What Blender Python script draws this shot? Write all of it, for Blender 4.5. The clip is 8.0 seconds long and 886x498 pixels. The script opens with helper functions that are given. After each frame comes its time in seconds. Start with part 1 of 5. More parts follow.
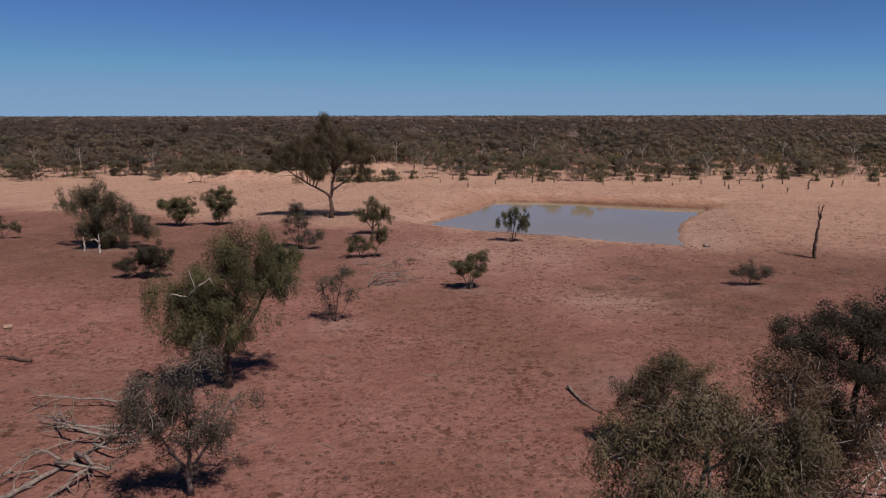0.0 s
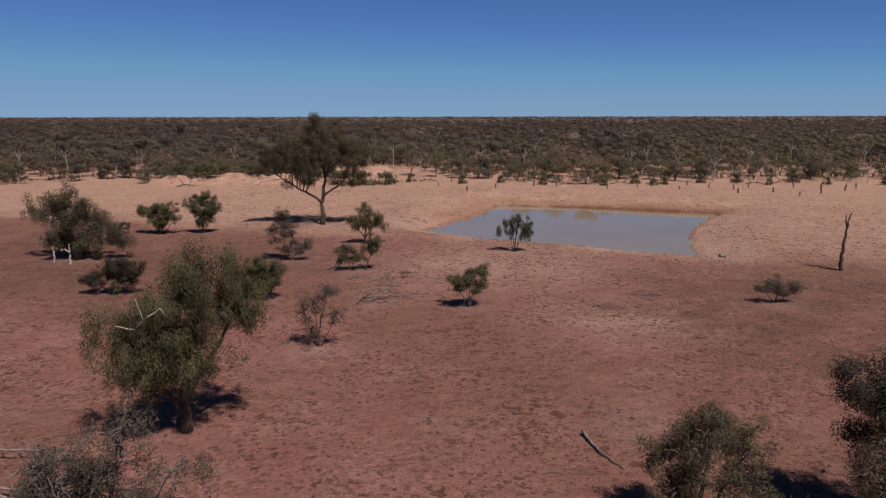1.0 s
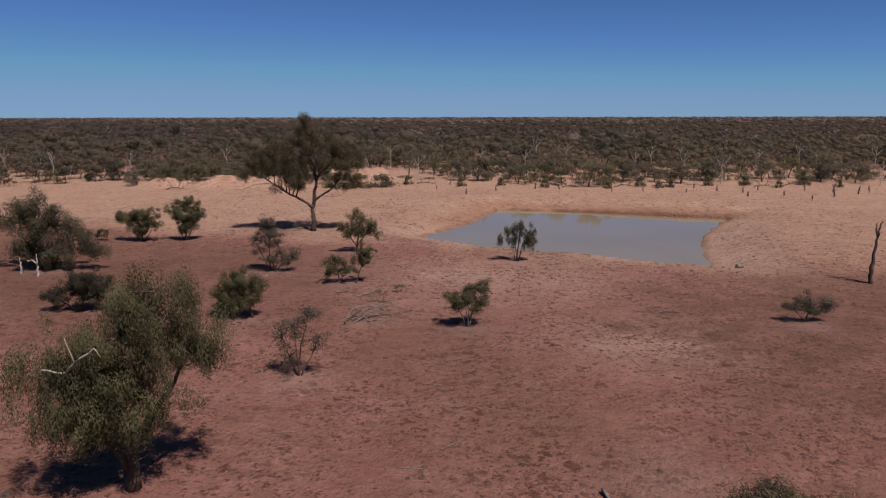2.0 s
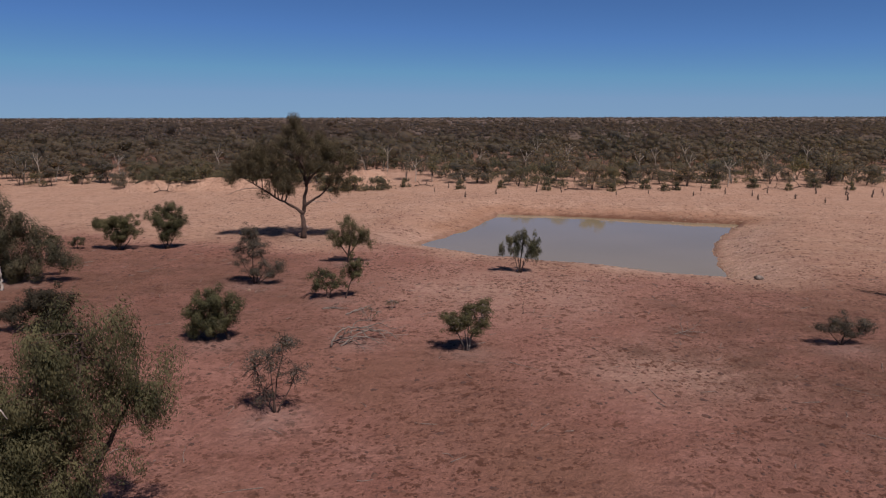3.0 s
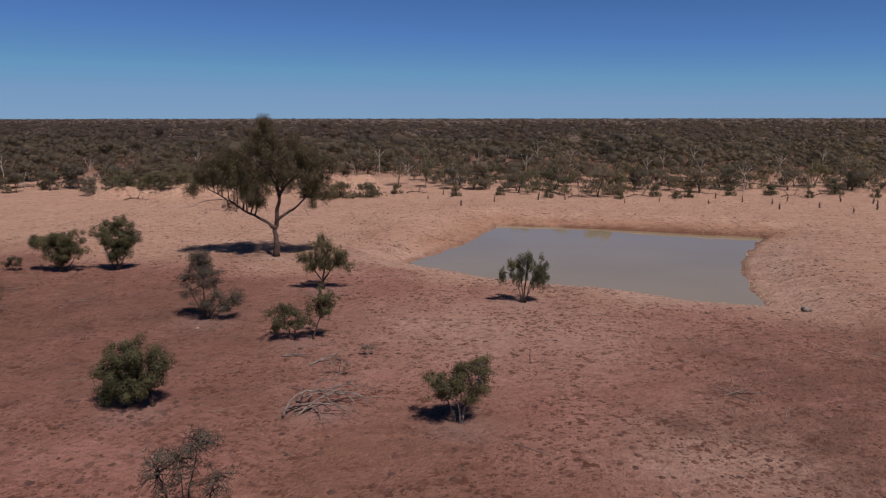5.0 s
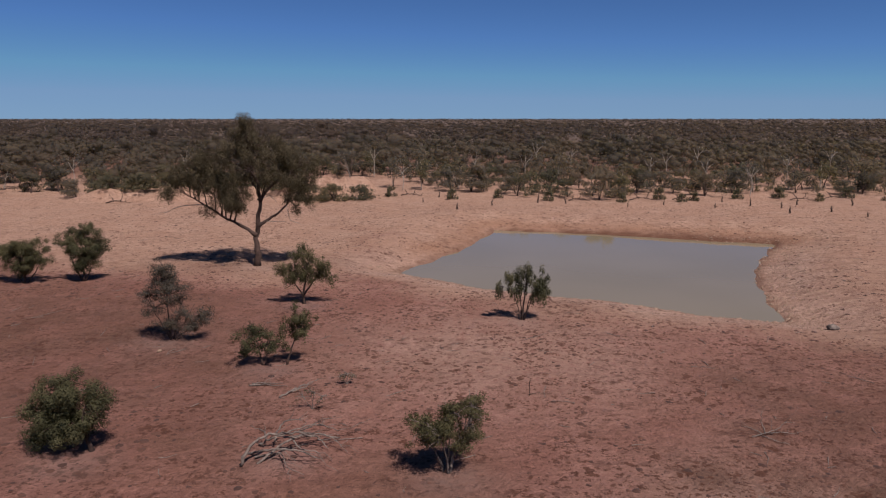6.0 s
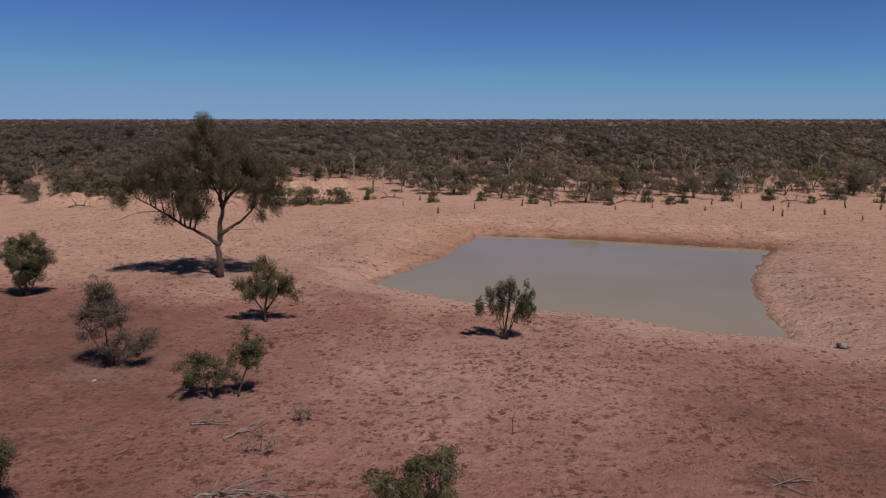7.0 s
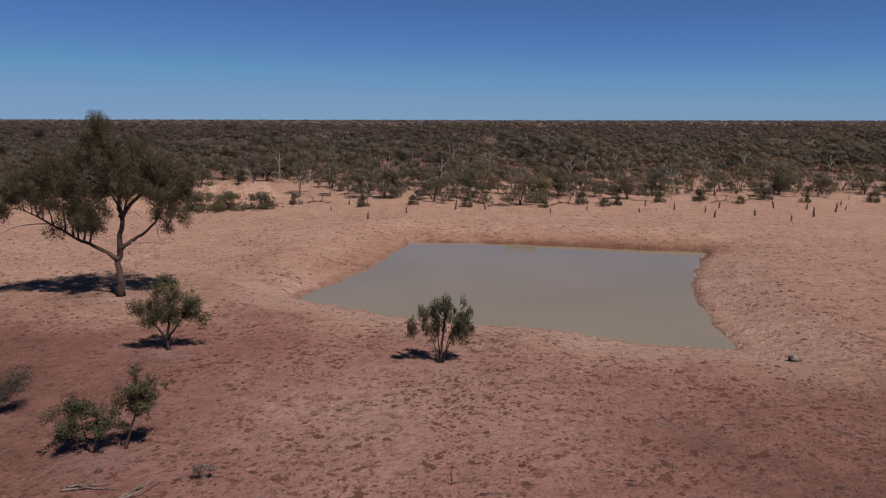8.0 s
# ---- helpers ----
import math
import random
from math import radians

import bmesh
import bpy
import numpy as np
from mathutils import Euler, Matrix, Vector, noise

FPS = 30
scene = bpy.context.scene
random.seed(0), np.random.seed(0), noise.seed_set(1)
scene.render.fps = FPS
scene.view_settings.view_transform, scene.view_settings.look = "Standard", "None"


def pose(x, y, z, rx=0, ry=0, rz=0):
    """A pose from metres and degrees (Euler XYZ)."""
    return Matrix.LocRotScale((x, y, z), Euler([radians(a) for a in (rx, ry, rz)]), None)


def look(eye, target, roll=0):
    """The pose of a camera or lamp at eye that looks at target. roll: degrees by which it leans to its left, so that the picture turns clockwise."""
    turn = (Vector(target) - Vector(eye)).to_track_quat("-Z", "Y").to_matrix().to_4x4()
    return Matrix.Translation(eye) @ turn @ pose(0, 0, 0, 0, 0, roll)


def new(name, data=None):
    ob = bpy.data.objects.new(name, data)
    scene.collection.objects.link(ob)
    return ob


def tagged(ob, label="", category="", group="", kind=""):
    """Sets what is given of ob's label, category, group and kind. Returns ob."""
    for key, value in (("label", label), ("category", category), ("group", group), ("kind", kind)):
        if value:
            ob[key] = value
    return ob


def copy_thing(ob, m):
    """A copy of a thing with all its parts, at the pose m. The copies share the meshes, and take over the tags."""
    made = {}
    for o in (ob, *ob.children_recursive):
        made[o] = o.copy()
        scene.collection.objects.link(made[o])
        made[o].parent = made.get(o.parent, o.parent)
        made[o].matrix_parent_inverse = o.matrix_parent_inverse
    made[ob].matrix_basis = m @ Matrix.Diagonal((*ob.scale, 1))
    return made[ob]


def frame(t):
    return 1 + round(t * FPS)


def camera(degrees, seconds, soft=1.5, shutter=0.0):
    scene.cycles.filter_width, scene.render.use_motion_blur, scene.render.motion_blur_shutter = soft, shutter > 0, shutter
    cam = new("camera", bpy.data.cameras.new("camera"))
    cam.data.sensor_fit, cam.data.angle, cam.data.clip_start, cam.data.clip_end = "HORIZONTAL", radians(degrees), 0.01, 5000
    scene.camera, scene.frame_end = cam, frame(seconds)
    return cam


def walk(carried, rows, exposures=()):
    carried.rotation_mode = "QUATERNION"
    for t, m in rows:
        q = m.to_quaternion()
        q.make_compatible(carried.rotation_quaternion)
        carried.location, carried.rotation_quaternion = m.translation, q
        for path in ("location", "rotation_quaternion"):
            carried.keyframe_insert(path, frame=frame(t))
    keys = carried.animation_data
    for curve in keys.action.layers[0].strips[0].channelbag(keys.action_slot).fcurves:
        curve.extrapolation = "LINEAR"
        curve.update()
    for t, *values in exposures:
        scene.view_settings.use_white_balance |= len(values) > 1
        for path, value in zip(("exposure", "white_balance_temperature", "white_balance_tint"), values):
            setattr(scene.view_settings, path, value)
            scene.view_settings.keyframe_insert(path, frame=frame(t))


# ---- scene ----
cam = camera(65.8, 8.0, soft=1.2)
PATH = [
    (0, (0.444, 0.973, 13.973), (0.418, 2.935, 13.586), -0.1),
    (0.5, (0.528, 3.535, 13.943), (0.503, 5.498, 13.558), -0.1),
    (1, (0.642, 6.069, 13.931), (0.617, 8.032, 13.547), -0.1),
    (1.5, (0.711, 8.537, 13.894), (0.687, 10.5, 13.511), -0.1),
    (3, (0.879, 15.576, 13.941), (0.859, 17.539, 13.559), -0.1),
    (3.5, (0.918, 17.963, 13.955), (0.9, 19.927, 13.574), -0.1),
    (4, (1.018, 20.353, 14.009), (1.001, 22.316, 13.628), -0.1),
    (4.5, (1.149, 22.862, 14.02), (1.135, 24.825, 13.64), -0.1),
    (5.8, (1.756, 29.1, 13.908), (1.746, 31.064, 13.53), 0.0),
    (6, (1.862, 30.034, 13.903), (1.853, 31.998, 13.525), -0.0),
    (6.5, (2.17, 32.315, 13.858), (2.161, 34.279, 13.48), 0.0),
    (7, (2.535, 34.585, 13.821), (2.569, 36.549, 13.444), 0.0),
    (7.5, (2.822, 36.798, 13.782), (2.958, 38.758, 13.407), 0.0),
    (8, (2.998, 39.0, 13.784), (3.225, 40.952, 13.409), 0.1),
]
walk(cam, [(t, look(eye, target, roll)) for t, eye, target, roll in PATH], exposures=[(0, 0.37, 6700, 24), (8, 0.30, 6570, 25)])

# ---- light ----
SUN_UP, SUN_TURN = 57.0, 144.0
world = bpy.data.worlds.new("sky")
scene.world = world
world.use_nodes = True
wt = world.node_tree
sky = wt.nodes.new("ShaderNodeTexSky")
sky.sky_type = "NISHITA"
sky.sun_disc = False
sky.sun_elevation = radians(SUN_UP)
sky.sun_rotation = radians(SUN_TURN)
sky.altitude = 200
sky.air_density, sky.dust_density, sky.ozone_density = 0.5, 0.0, 4.0
tint = wt.nodes.new("ShaderNodeMix")
tint.data_type, tint.blend_type = "RGBA", "MULTIPLY"
tint.inputs[0].default_value, tint.inputs[7].default_value = 1.0, (0.52, 0.86, 1.08, 1)
wt.links.new(sky.outputs[0], tint.inputs[6])
even = wt.nodes.new("ShaderNodeMix")
even.data_type, even.blend_type = "RGBA", "DARKEN"
even.inputs[0].default_value, even.inputs[7].default_value = 0.8, (2.4, 4.4, 6.6, 1)
wt.links.new(tint.outputs[2], even.inputs[6])
wt.links.new(even.outputs[2], wt.nodes["Background"].inputs[0])
wt.nodes["Background"].inputs[1].default_value = 0.055

sun = new("sun", bpy.data.lights.new("sun", "SUN"))
sun.data.energy, sun.data.angle, sun.data.color = 5.0, radians(0.53), (1.0, 0.95, 0.87)
SUN_DIR = Vector((math.sin(radians(SUN_TURN)) * math.cos(radians(SUN_UP)), math.cos(radians(SUN_TURN)) * math.cos(radians(SUN_UP)), math.sin(radians(SUN_UP))))
sun.matrix_world = look(SUN_DIR * 60, (0, 0, 0))


# ---- materials ----
class Nodes:
    """A node material under construction."""

    def __init__(self, name, roughness=0.8):
        self.mat = bpy.data.materials.new(name)
        self.mat.use_nodes = True
        self.tree = self.mat.node_tree
        self.bsdf = self.tree.nodes["Principled BSDF"]
        self.bsdf.inputs["Roughness"].default_value = roughness
        self.coord = self.tree.nodes.new("ShaderNodeTexCoord").outputs["Object"]

    def put(self, value, socket):
        if isinstance(value, bpy.types.NodeSocket):
            self.tree.links.new(value, socket)
        else:
            socket.default_value = value

    def noise(self, scale, detail=4.0, rough=0.6, stretch=None):
        n = self.tree.nodes.new("ShaderNodeTexNoise")
        n.inputs["Scale"].default_value, n.inputs["Detail"].default_value, n.inputs["Roughness"].default_value = scale, detail, rough
        vec = self.coord
        if stretch:
            m = self.tree.nodes.new("ShaderNodeMapping")
            m.inputs["Scale"].default_value = stretch
            self.tree.links.new(vec, m.inputs[0])
            vec = m.outputs[0]
        self.tree.links.new(vec, n.inputs["Vector"])
        return n.outputs[0]

    def cells(self, scale):
        n = self.tree.nodes.new("ShaderNodeTexVoronoi")
        n.inputs["Scale"].default_value = scale
        self.tree.links.new(self.coord, n.inputs["Vector"])
        return n.outputs["Distance"]

    def span(self, value, a, b, lo=0.0, hi=1.0):
        n = self.tree.nodes.new("ShaderNodeMapRange")
        n.interpolation_type = "SMOOTHSTEP"
        self.put(value, n.inputs[0])
        for k, v in zip((1, 2, 3, 4), (a, b, lo, hi)):
            n.inputs[k].default_value = v
        return n.outputs[0]

    def mix(self, fac, a, b, how="MIX"):
        n = self.tree.nodes.new("ShaderNodeMix")
        n.data_type, n.blend_type = "RGBA", how
        self.put(fac, n.inputs[0])
        self.put((*a, 1) if isinstance(a, tuple) else a, n.inputs[6])
        self.put((*b, 1) if isinstance(b, tuple) else b, n.inputs[7])
        return n.outputs[2]

    def math(self, how, a, b):
        n = self.tree.nodes.new("ShaderNodeMath")
        n.operation = how
        self.put(a, n.inputs[0])
        self.put(b, n.inputs[1])
        return n.outputs[0]

    def attribute(self, name):
        n = self.tree.nodes.new("ShaderNodeAttribute")
        n.attribute_name = name
        return n.outputs["Fac"]

    def island(self):
        return self.tree.nodes.new("ShaderNodeNewGeometry").outputs["Random Per Island"]

    def chance(self):
        return self.tree.nodes.new("ShaderNodeObjectInfo").outputs["Random"]

    def bump(self, height, strength, distance):
        n = self.tree.nodes.new("ShaderNodeBump")
        n.inputs["Strength"].default_value, n.inputs["Distance"].default_value = strength, distance
        self.put(height, n.inputs["Height"])
        self.tree.links.new(n.outputs[0], self.bsdf.inputs["Normal"])

    def done(self, colour):
        self.put((*colour, 1) if isinstance(colour, tuple) else colour, self.bsdf.inputs["Base Color"])
        return self.mat


def soil():
    n = Nodes("soil", 0.95)
    big, mid, fine, grit = n.noise(0.035, 3), n.noise(0.22, 5, 0.65), n.noise(1.5, 6, 0.7), n.noise(9, 5, 0.7)
    red = n.mix(n.span(mid, 0.3, 0.7), (0.171, 0.079, 0.059), (0.224, 0.115, 0.089))
    red = n.mix(n.span(big, 0.45, 0.65), red, (0.158, 0.080, 0.055))
    pale = n.mix(n.span(mid, 0.35, 0.7), (0.296, 0.185, 0.129), (0.343, 0.229, 0.165))
    tone = n.mix(n.span(n.math("ADD", n.attribute("tan"), n.span(fine, 0.3, 0.7, -0.18, 0.18)), 0.0, 1.0), red, pale)
    tone = n.mix(n.math("MULTIPLY", n.attribute("pale"), n.span(fine, 0.25, 0.55)), tone, n.mix(n.span(mid, 0.3, 0.7), (0.302, 0.195, 0.148), (0.343, 0.239, 0.185)))
    tone = n.mix(n.attribute("rust"), tone, n.mix(n.span(fine, 0.3, 0.7), (0.208, 0.096, 0.052), (0.234, 0.130, 0.075)))
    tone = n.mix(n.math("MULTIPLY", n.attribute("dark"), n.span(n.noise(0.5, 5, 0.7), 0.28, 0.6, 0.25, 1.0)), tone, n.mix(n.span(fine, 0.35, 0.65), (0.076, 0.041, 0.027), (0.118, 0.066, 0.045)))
    wear = n.math("MULTIPLY", n.span(n.noise(0.9, 6, 0.75, (1, 1.5, 1)), 0.50, 0.64), n.span(mid, 0.4, 0.62))
    tone = n.mix(n.math("MULTIPLY", wear, 0.65), tone, (0.070, 0.032, 0.023))
    where = n.span(n.noise(0.16, 5, 0.65), 0.36, 0.54)
    # Blots: dung stains, and the shade of hoofprints painted dark into the soil.
    for scale, size, how in ((0.7, 0.15, 0.85), (1.5, 0.21, 0.85), (3.0, 0.27, 0.85)):
        blot = n.math("ADD", n.cells(scale), n.span(n.noise(scale * 3.1, 3), 0.3, 0.7, -0.24, 0.24))
        tone = n.mix(n.math("MULTIPLY", n.math("MULTIPLY", n.span(blot, size * 0.92, size * 1.08, how, 0), n.math("MULTIPLY", n.math("MAXIMUM", where, n.attribute("dark")), n.span(n.attribute("tan"), 0.3, 0.9, 1.0, 0.6))), n.span(n.noise(scale * 0.45, 2), 0.34, 0.46)), tone, (0.078, 0.034, 0.021))
    drag = n.span(n.noise(0.5, 5, 0.65, (0.7, 1.7, 1)), 0.5, 0.66, 0, 0.4)
    tone = n.mix(n.math("MULTIPLY", drag, n.span(big, 0.4, 0.55)), tone, n.mix(1.0, tone, (0.60, 0.52, 0.48), "MULTIPLY"))
    tone = n.mix(n.span(fine, 0.42, 0.62, 0.0, 0.42), tone, n.mix(1.0, tone, (0.66, 0.60, 0.57), "MULTIPLY"))
    tone = n.mix(n.span(n.noise(3.4, 4, 0.65), 0.52, 0.68, 0.0, 0.55), tone, n.mix(1.0, tone, (1.4, 1.45, 1.45), "MULTIPLY"))
    tone = n.mix(n.span(grit, 0.35, 0.65, 0.0, 0.35), tone, n.mix(1.0, tone, (0.62, 0.58, 0.56), "MULTIPLY"))
    step = n.math("MULTIPLY", n.span(n.noise(1.2, 6, 0.7, (0.4, 2.0, 1)), 0.52, 0.61), n.attribute("track"))
    tone = n.mix(n.math("MULTIPLY", step, 0.35), tone, (0.112, 0.058, 0.034))
    tone = n.mix(n.math("MULTIPLY", n.span(n.noise(0.7, 5, 0.65, (0.35, 2.2, 1)), 0.55, 0.68, 0, 0.4), n.attribute("track")), tone, (0.354, 0.250, 0.166))
    tone = n.mix(n.math("MULTIPLY", n.attribute("ash"), n.span(fine, 0.25, 0.6, 0.3, 1.0)), tone, n.mix(n.span(grit, 0.3, 0.7), (0.177, 0.133, 0.117), (0.239, 0.187, 0.166)))
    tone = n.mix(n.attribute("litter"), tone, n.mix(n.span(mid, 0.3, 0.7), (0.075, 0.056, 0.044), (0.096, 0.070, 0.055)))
    tone = n.mix(n.attribute("wet"), tone, (0.088, 0.039, 0.022))
    n.put(n.math("SUBTRACT", 0.95, n.math("MULTIPLY", n.attribute("wet"), 0.3)), n.bsdf.inputs["Roughness"])
    n.bsdf.inputs["Specular IOR Level"].default_value = 0.15
    prints = n.math("MULTIPLY", n.span(n.math("ADD", n.cells(2.4), n.span(n.noise(5.0, 3), 0.3, 0.7, -0.2, 0.2)), 0.05, 0.4), 0.13)
    n.bump(n.math("ADD", n.math("ADD", n.math("MULTIPLY", fine, 0.8), n.math("MULTIPLY", grit, 0.3)), prints), 1.0, 0.32)
    return n.done(tone)


def murk():
    n = Nodes("murky_water", 0.05)
    n.bsdf.inputs["IOR"].default_value = 1.33
    n.bump(n.noise(2.6, 3, 0.5, (1, 2.2, 1)), 0.03, 0.02)
    return n.done(n.mix(n.span(n.noise(0.05, 2), 0.35, 0.65), (0.151, 0.129, 0.081), (0.164, 0.140, 0.091)))


def foliage(name, dark, mid, pale, attribute="", patch=0.6, thin=0.35, open_work=0.12):
    """Dull leaves that let some light through, with tones by leaf, by clump and by tree; open_work: the gaps in a spray of fine leaves."""
    n = Nodes(name, 0.75)
    n.bsdf.inputs["Specular IOR Level"].default_value = 0.12
    own = n.attribute(attribute) if attribute else n.chance()
    clump = n.span(n.noise(patch * 3.5, 2), 0.36, 0.64)
    tone = n.mix(n.math("ADD", n.math("MULTIPLY", clump, 0.8), n.math("MULTIPLY", n.island(), 0.2)), dark, mid)
    tone = n.mix(1.0, tone, n.mix(own, (0.80, 0.85, 0.88), (1.22, 1.12, 1.02)), "MULTIPLY")
    tone = n.mix(n.span(n.noise(patch, 2), 0.42, 0.62, 0, 0.45), tone, pale)
    glow = n.tree.nodes.new("ShaderNodeBsdfTranslucent")
    n.put(n.mix(1.0, tone, (1.25, 1.25, 0.8), "MULTIPLY"), glow.inputs["Color"])
    both = n.tree.nodes.new("ShaderNodeMixShader")
    both.inputs[0].default_value = thin
    n.tree.links.new(n.bsdf.outputs[0], both.inputs[1])
    n.tree.links.new(glow.outputs[0], both.inputs[2])
    gaps = n.tree.nodes.new("ShaderNodeMixShader")
    gaps.inputs[0].default_value = open_work
    n.tree.links.new(both.outputs[0], gaps.inputs[1])
    n.tree.links.new(n.tree.nodes.new("ShaderNodeBsdfTransparent").outputs[0], gaps.inputs[2])
    n.tree.links.new(gaps.outputs[0], n.tree.nodes["Material Output"].inputs["Surface"])
    return n.done(tone)


def bark(name, dark, pale, scale=6.0):
    n = Nodes(name, 0.9)
    grain = n.noise(scale, 5, 0.7, (1, 1, 0.18))
    n.bump(grain, 0.8, 0.04)
    return n.done(n.mix(n.span(n.math("ADD", n.math("MULTIPLY", grain, 0.7), n.math("MULTIPLY", n.noise(1.1, 3), 0.3)), 0.35, 0.65), dark, pale))


def earthen(name, dark, pale):
    n = Nodes(name, 0.95)
    n.bump(n.noise(14, 4), 0.6, 0.03)
    return n.done(n.mix(n.island(), dark, pale))


SOIL = soil()
WATER = murk()
GUM = foliage("gum_leaves", (0.043, 0.038, 0.024), (0.070, 0.062, 0.038), (0.112, 0.094, 0.058))
OLIVE = foliage("olive_leaves", (0.041, 0.042, 0.022), (0.082, 0.080, 0.040), (0.140, 0.128, 0.066))
ASHY = foliage("ashen_leaves", (0.044, 0.041, 0.034), (0.074, 0.069, 0.057), (0.112, 0.102, 0.084), open_work=0.22)
GREY = foliage("grey_leaves", (0.046, 0.042, 0.027), (0.082, 0.073, 0.045), (0.135, 0.112, 0.064), open_work=0.12)
DARK = foliage("dark_leaves", (0.026, 0.024, 0.018), (0.044, 0.040, 0.028), (0.073, 0.062, 0.047))
RUSSET = foliage("russet_leaves", (0.052, 0.038, 0.026), (0.086, 0.060, 0.040), (0.13, 0.086, 0.052))
SCRUB = foliage("scrub_leaves", (0.101, 0.085, 0.070), (0.122, 0.103, 0.082), (0.147, 0.123, 0.097), "tone", 0.03, 0.6, 0.45)
EDGE = foliage("dry_woodland_leaves", (0.128, 0.111, 0.091), (0.158, 0.137, 0.112), (0.193, 0.169, 0.139), "", 0.4, 0.6, 0.42)
EDGE_GREEN = foliage("dry_green_leaves", (0.108, 0.100, 0.068), (0.139, 0.127, 0.087), (0.173, 0.157, 0.108), "", 0.4, 0.6, 0.38)
# Far copy of the scrub colour, with canopy shade and haze put into it.
FAR_SCRUB_SHADED = foliage("far_scrub_shaded_leaves", (0.092, 0.073, 0.066), (0.101, 0.081, 0.072), (0.117, 0.092, 0.083), "tone", 0.012, 0.6, 0.45)
BARK = bark("rough_bark", (0.026, 0.014, 0.010), (0.060, 0.034, 0.024))
PALE_BARK = bark("pale_bark", (0.156, 0.130, 0.109), (0.270, 0.239, 0.208))
DEAD = bark("weathered_wood", (0.068, 0.052, 0.043), (0.177, 0.146, 0.120))
WHITE_WOOD = bark("bleached_wood", (0.187, 0.161, 0.135), (0.291, 0.260, 0.224))
CLOD = earthen("dung_and_clods", (0.034, 0.014, 0.009), (0.088, 0.038, 0.023))
ROCK = earthen("shore_stones", (0.150, 0.100, 0.065), (0.235, 0.160, 0.110))


# ---- geometry ----
class Geo:
    """Vertices and faces in blocks, turned into one mesh at the end."""

    def __init__(self):
        self.v, self.q, self.t, self.n, self.tone = [], [], [], 0, []

    def add(self, verts, quads=None, tris=None, tone=None):
        verts = np.asarray(verts, float).reshape(-1, 3)
        if quads is not None and len(quads):
            self.q.append(np.asarray(quads, int) + self.n)
        if tris is not None and len(tris):
            self.t.append(np.asarray(tris, int) + self.n)
        if tone is not None:
            self.tone.append(np.broadcast_to(np.asarray(tone, float), (len(verts),)))
        self.v.append(verts)
        self.n += len(verts)

    def mesh(self, name, material, smooth=False):
        me = bpy.data.meshes.new(name)
        v = np.concatenate(self.v)
        q = np.concatenate(self.q) if self.q else np.zeros((0, 4), int)
        t = np.concatenate(self.t) if self.t else np.zeros((0, 3), int)
        me.vertices.add(len(v))
        me.vertices.foreach_set("co", v.ravel())
        me.loops.add(q.size + t.size)
        me.loops.foreach_set("vertex_index", np.concatenate([q.ravel(), t.ravel()]).astype(np.int32))
        me.polygons.add(len(q) + len(t))
        me.polygons.foreach_set("loop_start", np.concatenate([np.arange(len(q)) * 4, q.size + np.arange(len(t)) * 3]).astype(np.int32))
        me.polygons.foreach_set("use_smooth", np.full(len(q) + len(t), smooth))
        if self.tone:
            a = me.attributes.new("tone", "FLOAT", "POINT")
            a.data.foreach_set("value", np.concatenate(self.tone))
        me.update(calc_edges=True)
        me.materials.append(material)
        return me


def part(name, geo, material, parent, label="", smooth=False):
    """One mesh object under a thing or a part."""
    ob = new(name, geo.mesh(name, material, smooth))
    ob.parent = parent
    return tagged(ob, label)


def thing(name, loc, label, category, group="", turn=0.0, size=1.0):
    ob = new(name)
    ob.matrix_basis = pose(*loc, 0, 0, turn) @ Matrix.Scale(size, 4)
    return tagged(ob, label, category, group)


def tube(geo, pts, radii, sides=6, knobs=0.0, rng=None):
    """A tapered limb along pts, closed at both ends."""
    pts = np.asarray(pts, float)
    n = len(pts)
    d = np.gradient(pts, axis=0)
    d /= np.linalg.norm(d, axis=1)[:, None] + 1e-9
    side = np.cross(d, (0.31, 0.87, 0.38))
    side /= np.linalg.norm(side, axis=1)[:, None] + 1e-9
    up = np.cross(d, side)
    a = np.arange(sides) * 2 * np.pi / sides
    r = np.broadcast_to(np.asarray(radii, float), (n,))[:, None] * np.ones((1, sides))
    if knobs and rng is not None:
        r = r * (1 + knobs * rng.uniform(-1, 1, r.shape))
    ring = pts[:, None] + r[..., None] * (np.cos(a)[None, :, None] * side[:, None] + np.sin(a)[None, :, None] * up[:, None])
    v = np.concatenate([ring.reshape(-1, 3), pts[:1], pts[-1:]])
    k, s = np.arange(n - 1)[:, None] * sides, np.arange(sides)[None]
    s2 = (s + 1) % sides
    quads = np.stack([k + s, k + s2, k + sides + s2, k + sides + s], -1).reshape(-1, 4)
    s, s2 = s[0], s2[0]
    last = (n - 1) * sides
    tris = np.concatenate([np.stack([s2, s, np.full(sides, n * sides)], -1), np.stack([last + s, last + s2, np.full(sides, n * sides + 1)], -1)])
    geo.add(v, quads, tris)


def bend(a, b, rng, sag=0.12, n=6, wiggle=0.05):
    """A gently crooked way from a to b."""
    a, b = np.asarray(a, float), np.asarray(b, float)
    size = np.linalg.norm(b - a)
    mid = (a + b) / 2 + rng.normal(0, sag * 0.5, 3) * size + np.array([0, 0, sag * 0.6 * size])
    t = np.linspace(0, 1, n)[:, None]
    p = (1 - t) ** 2 * a + 2 * t * (1 - t) * mid + t ** 2 * b
    p[1:-1] += rng.normal(0, wiggle * size / n, (n - 2, 3))
    return p


def unit(v):
    return v / (np.linalg.norm(v, axis=1)[:, None] + 1e-9)


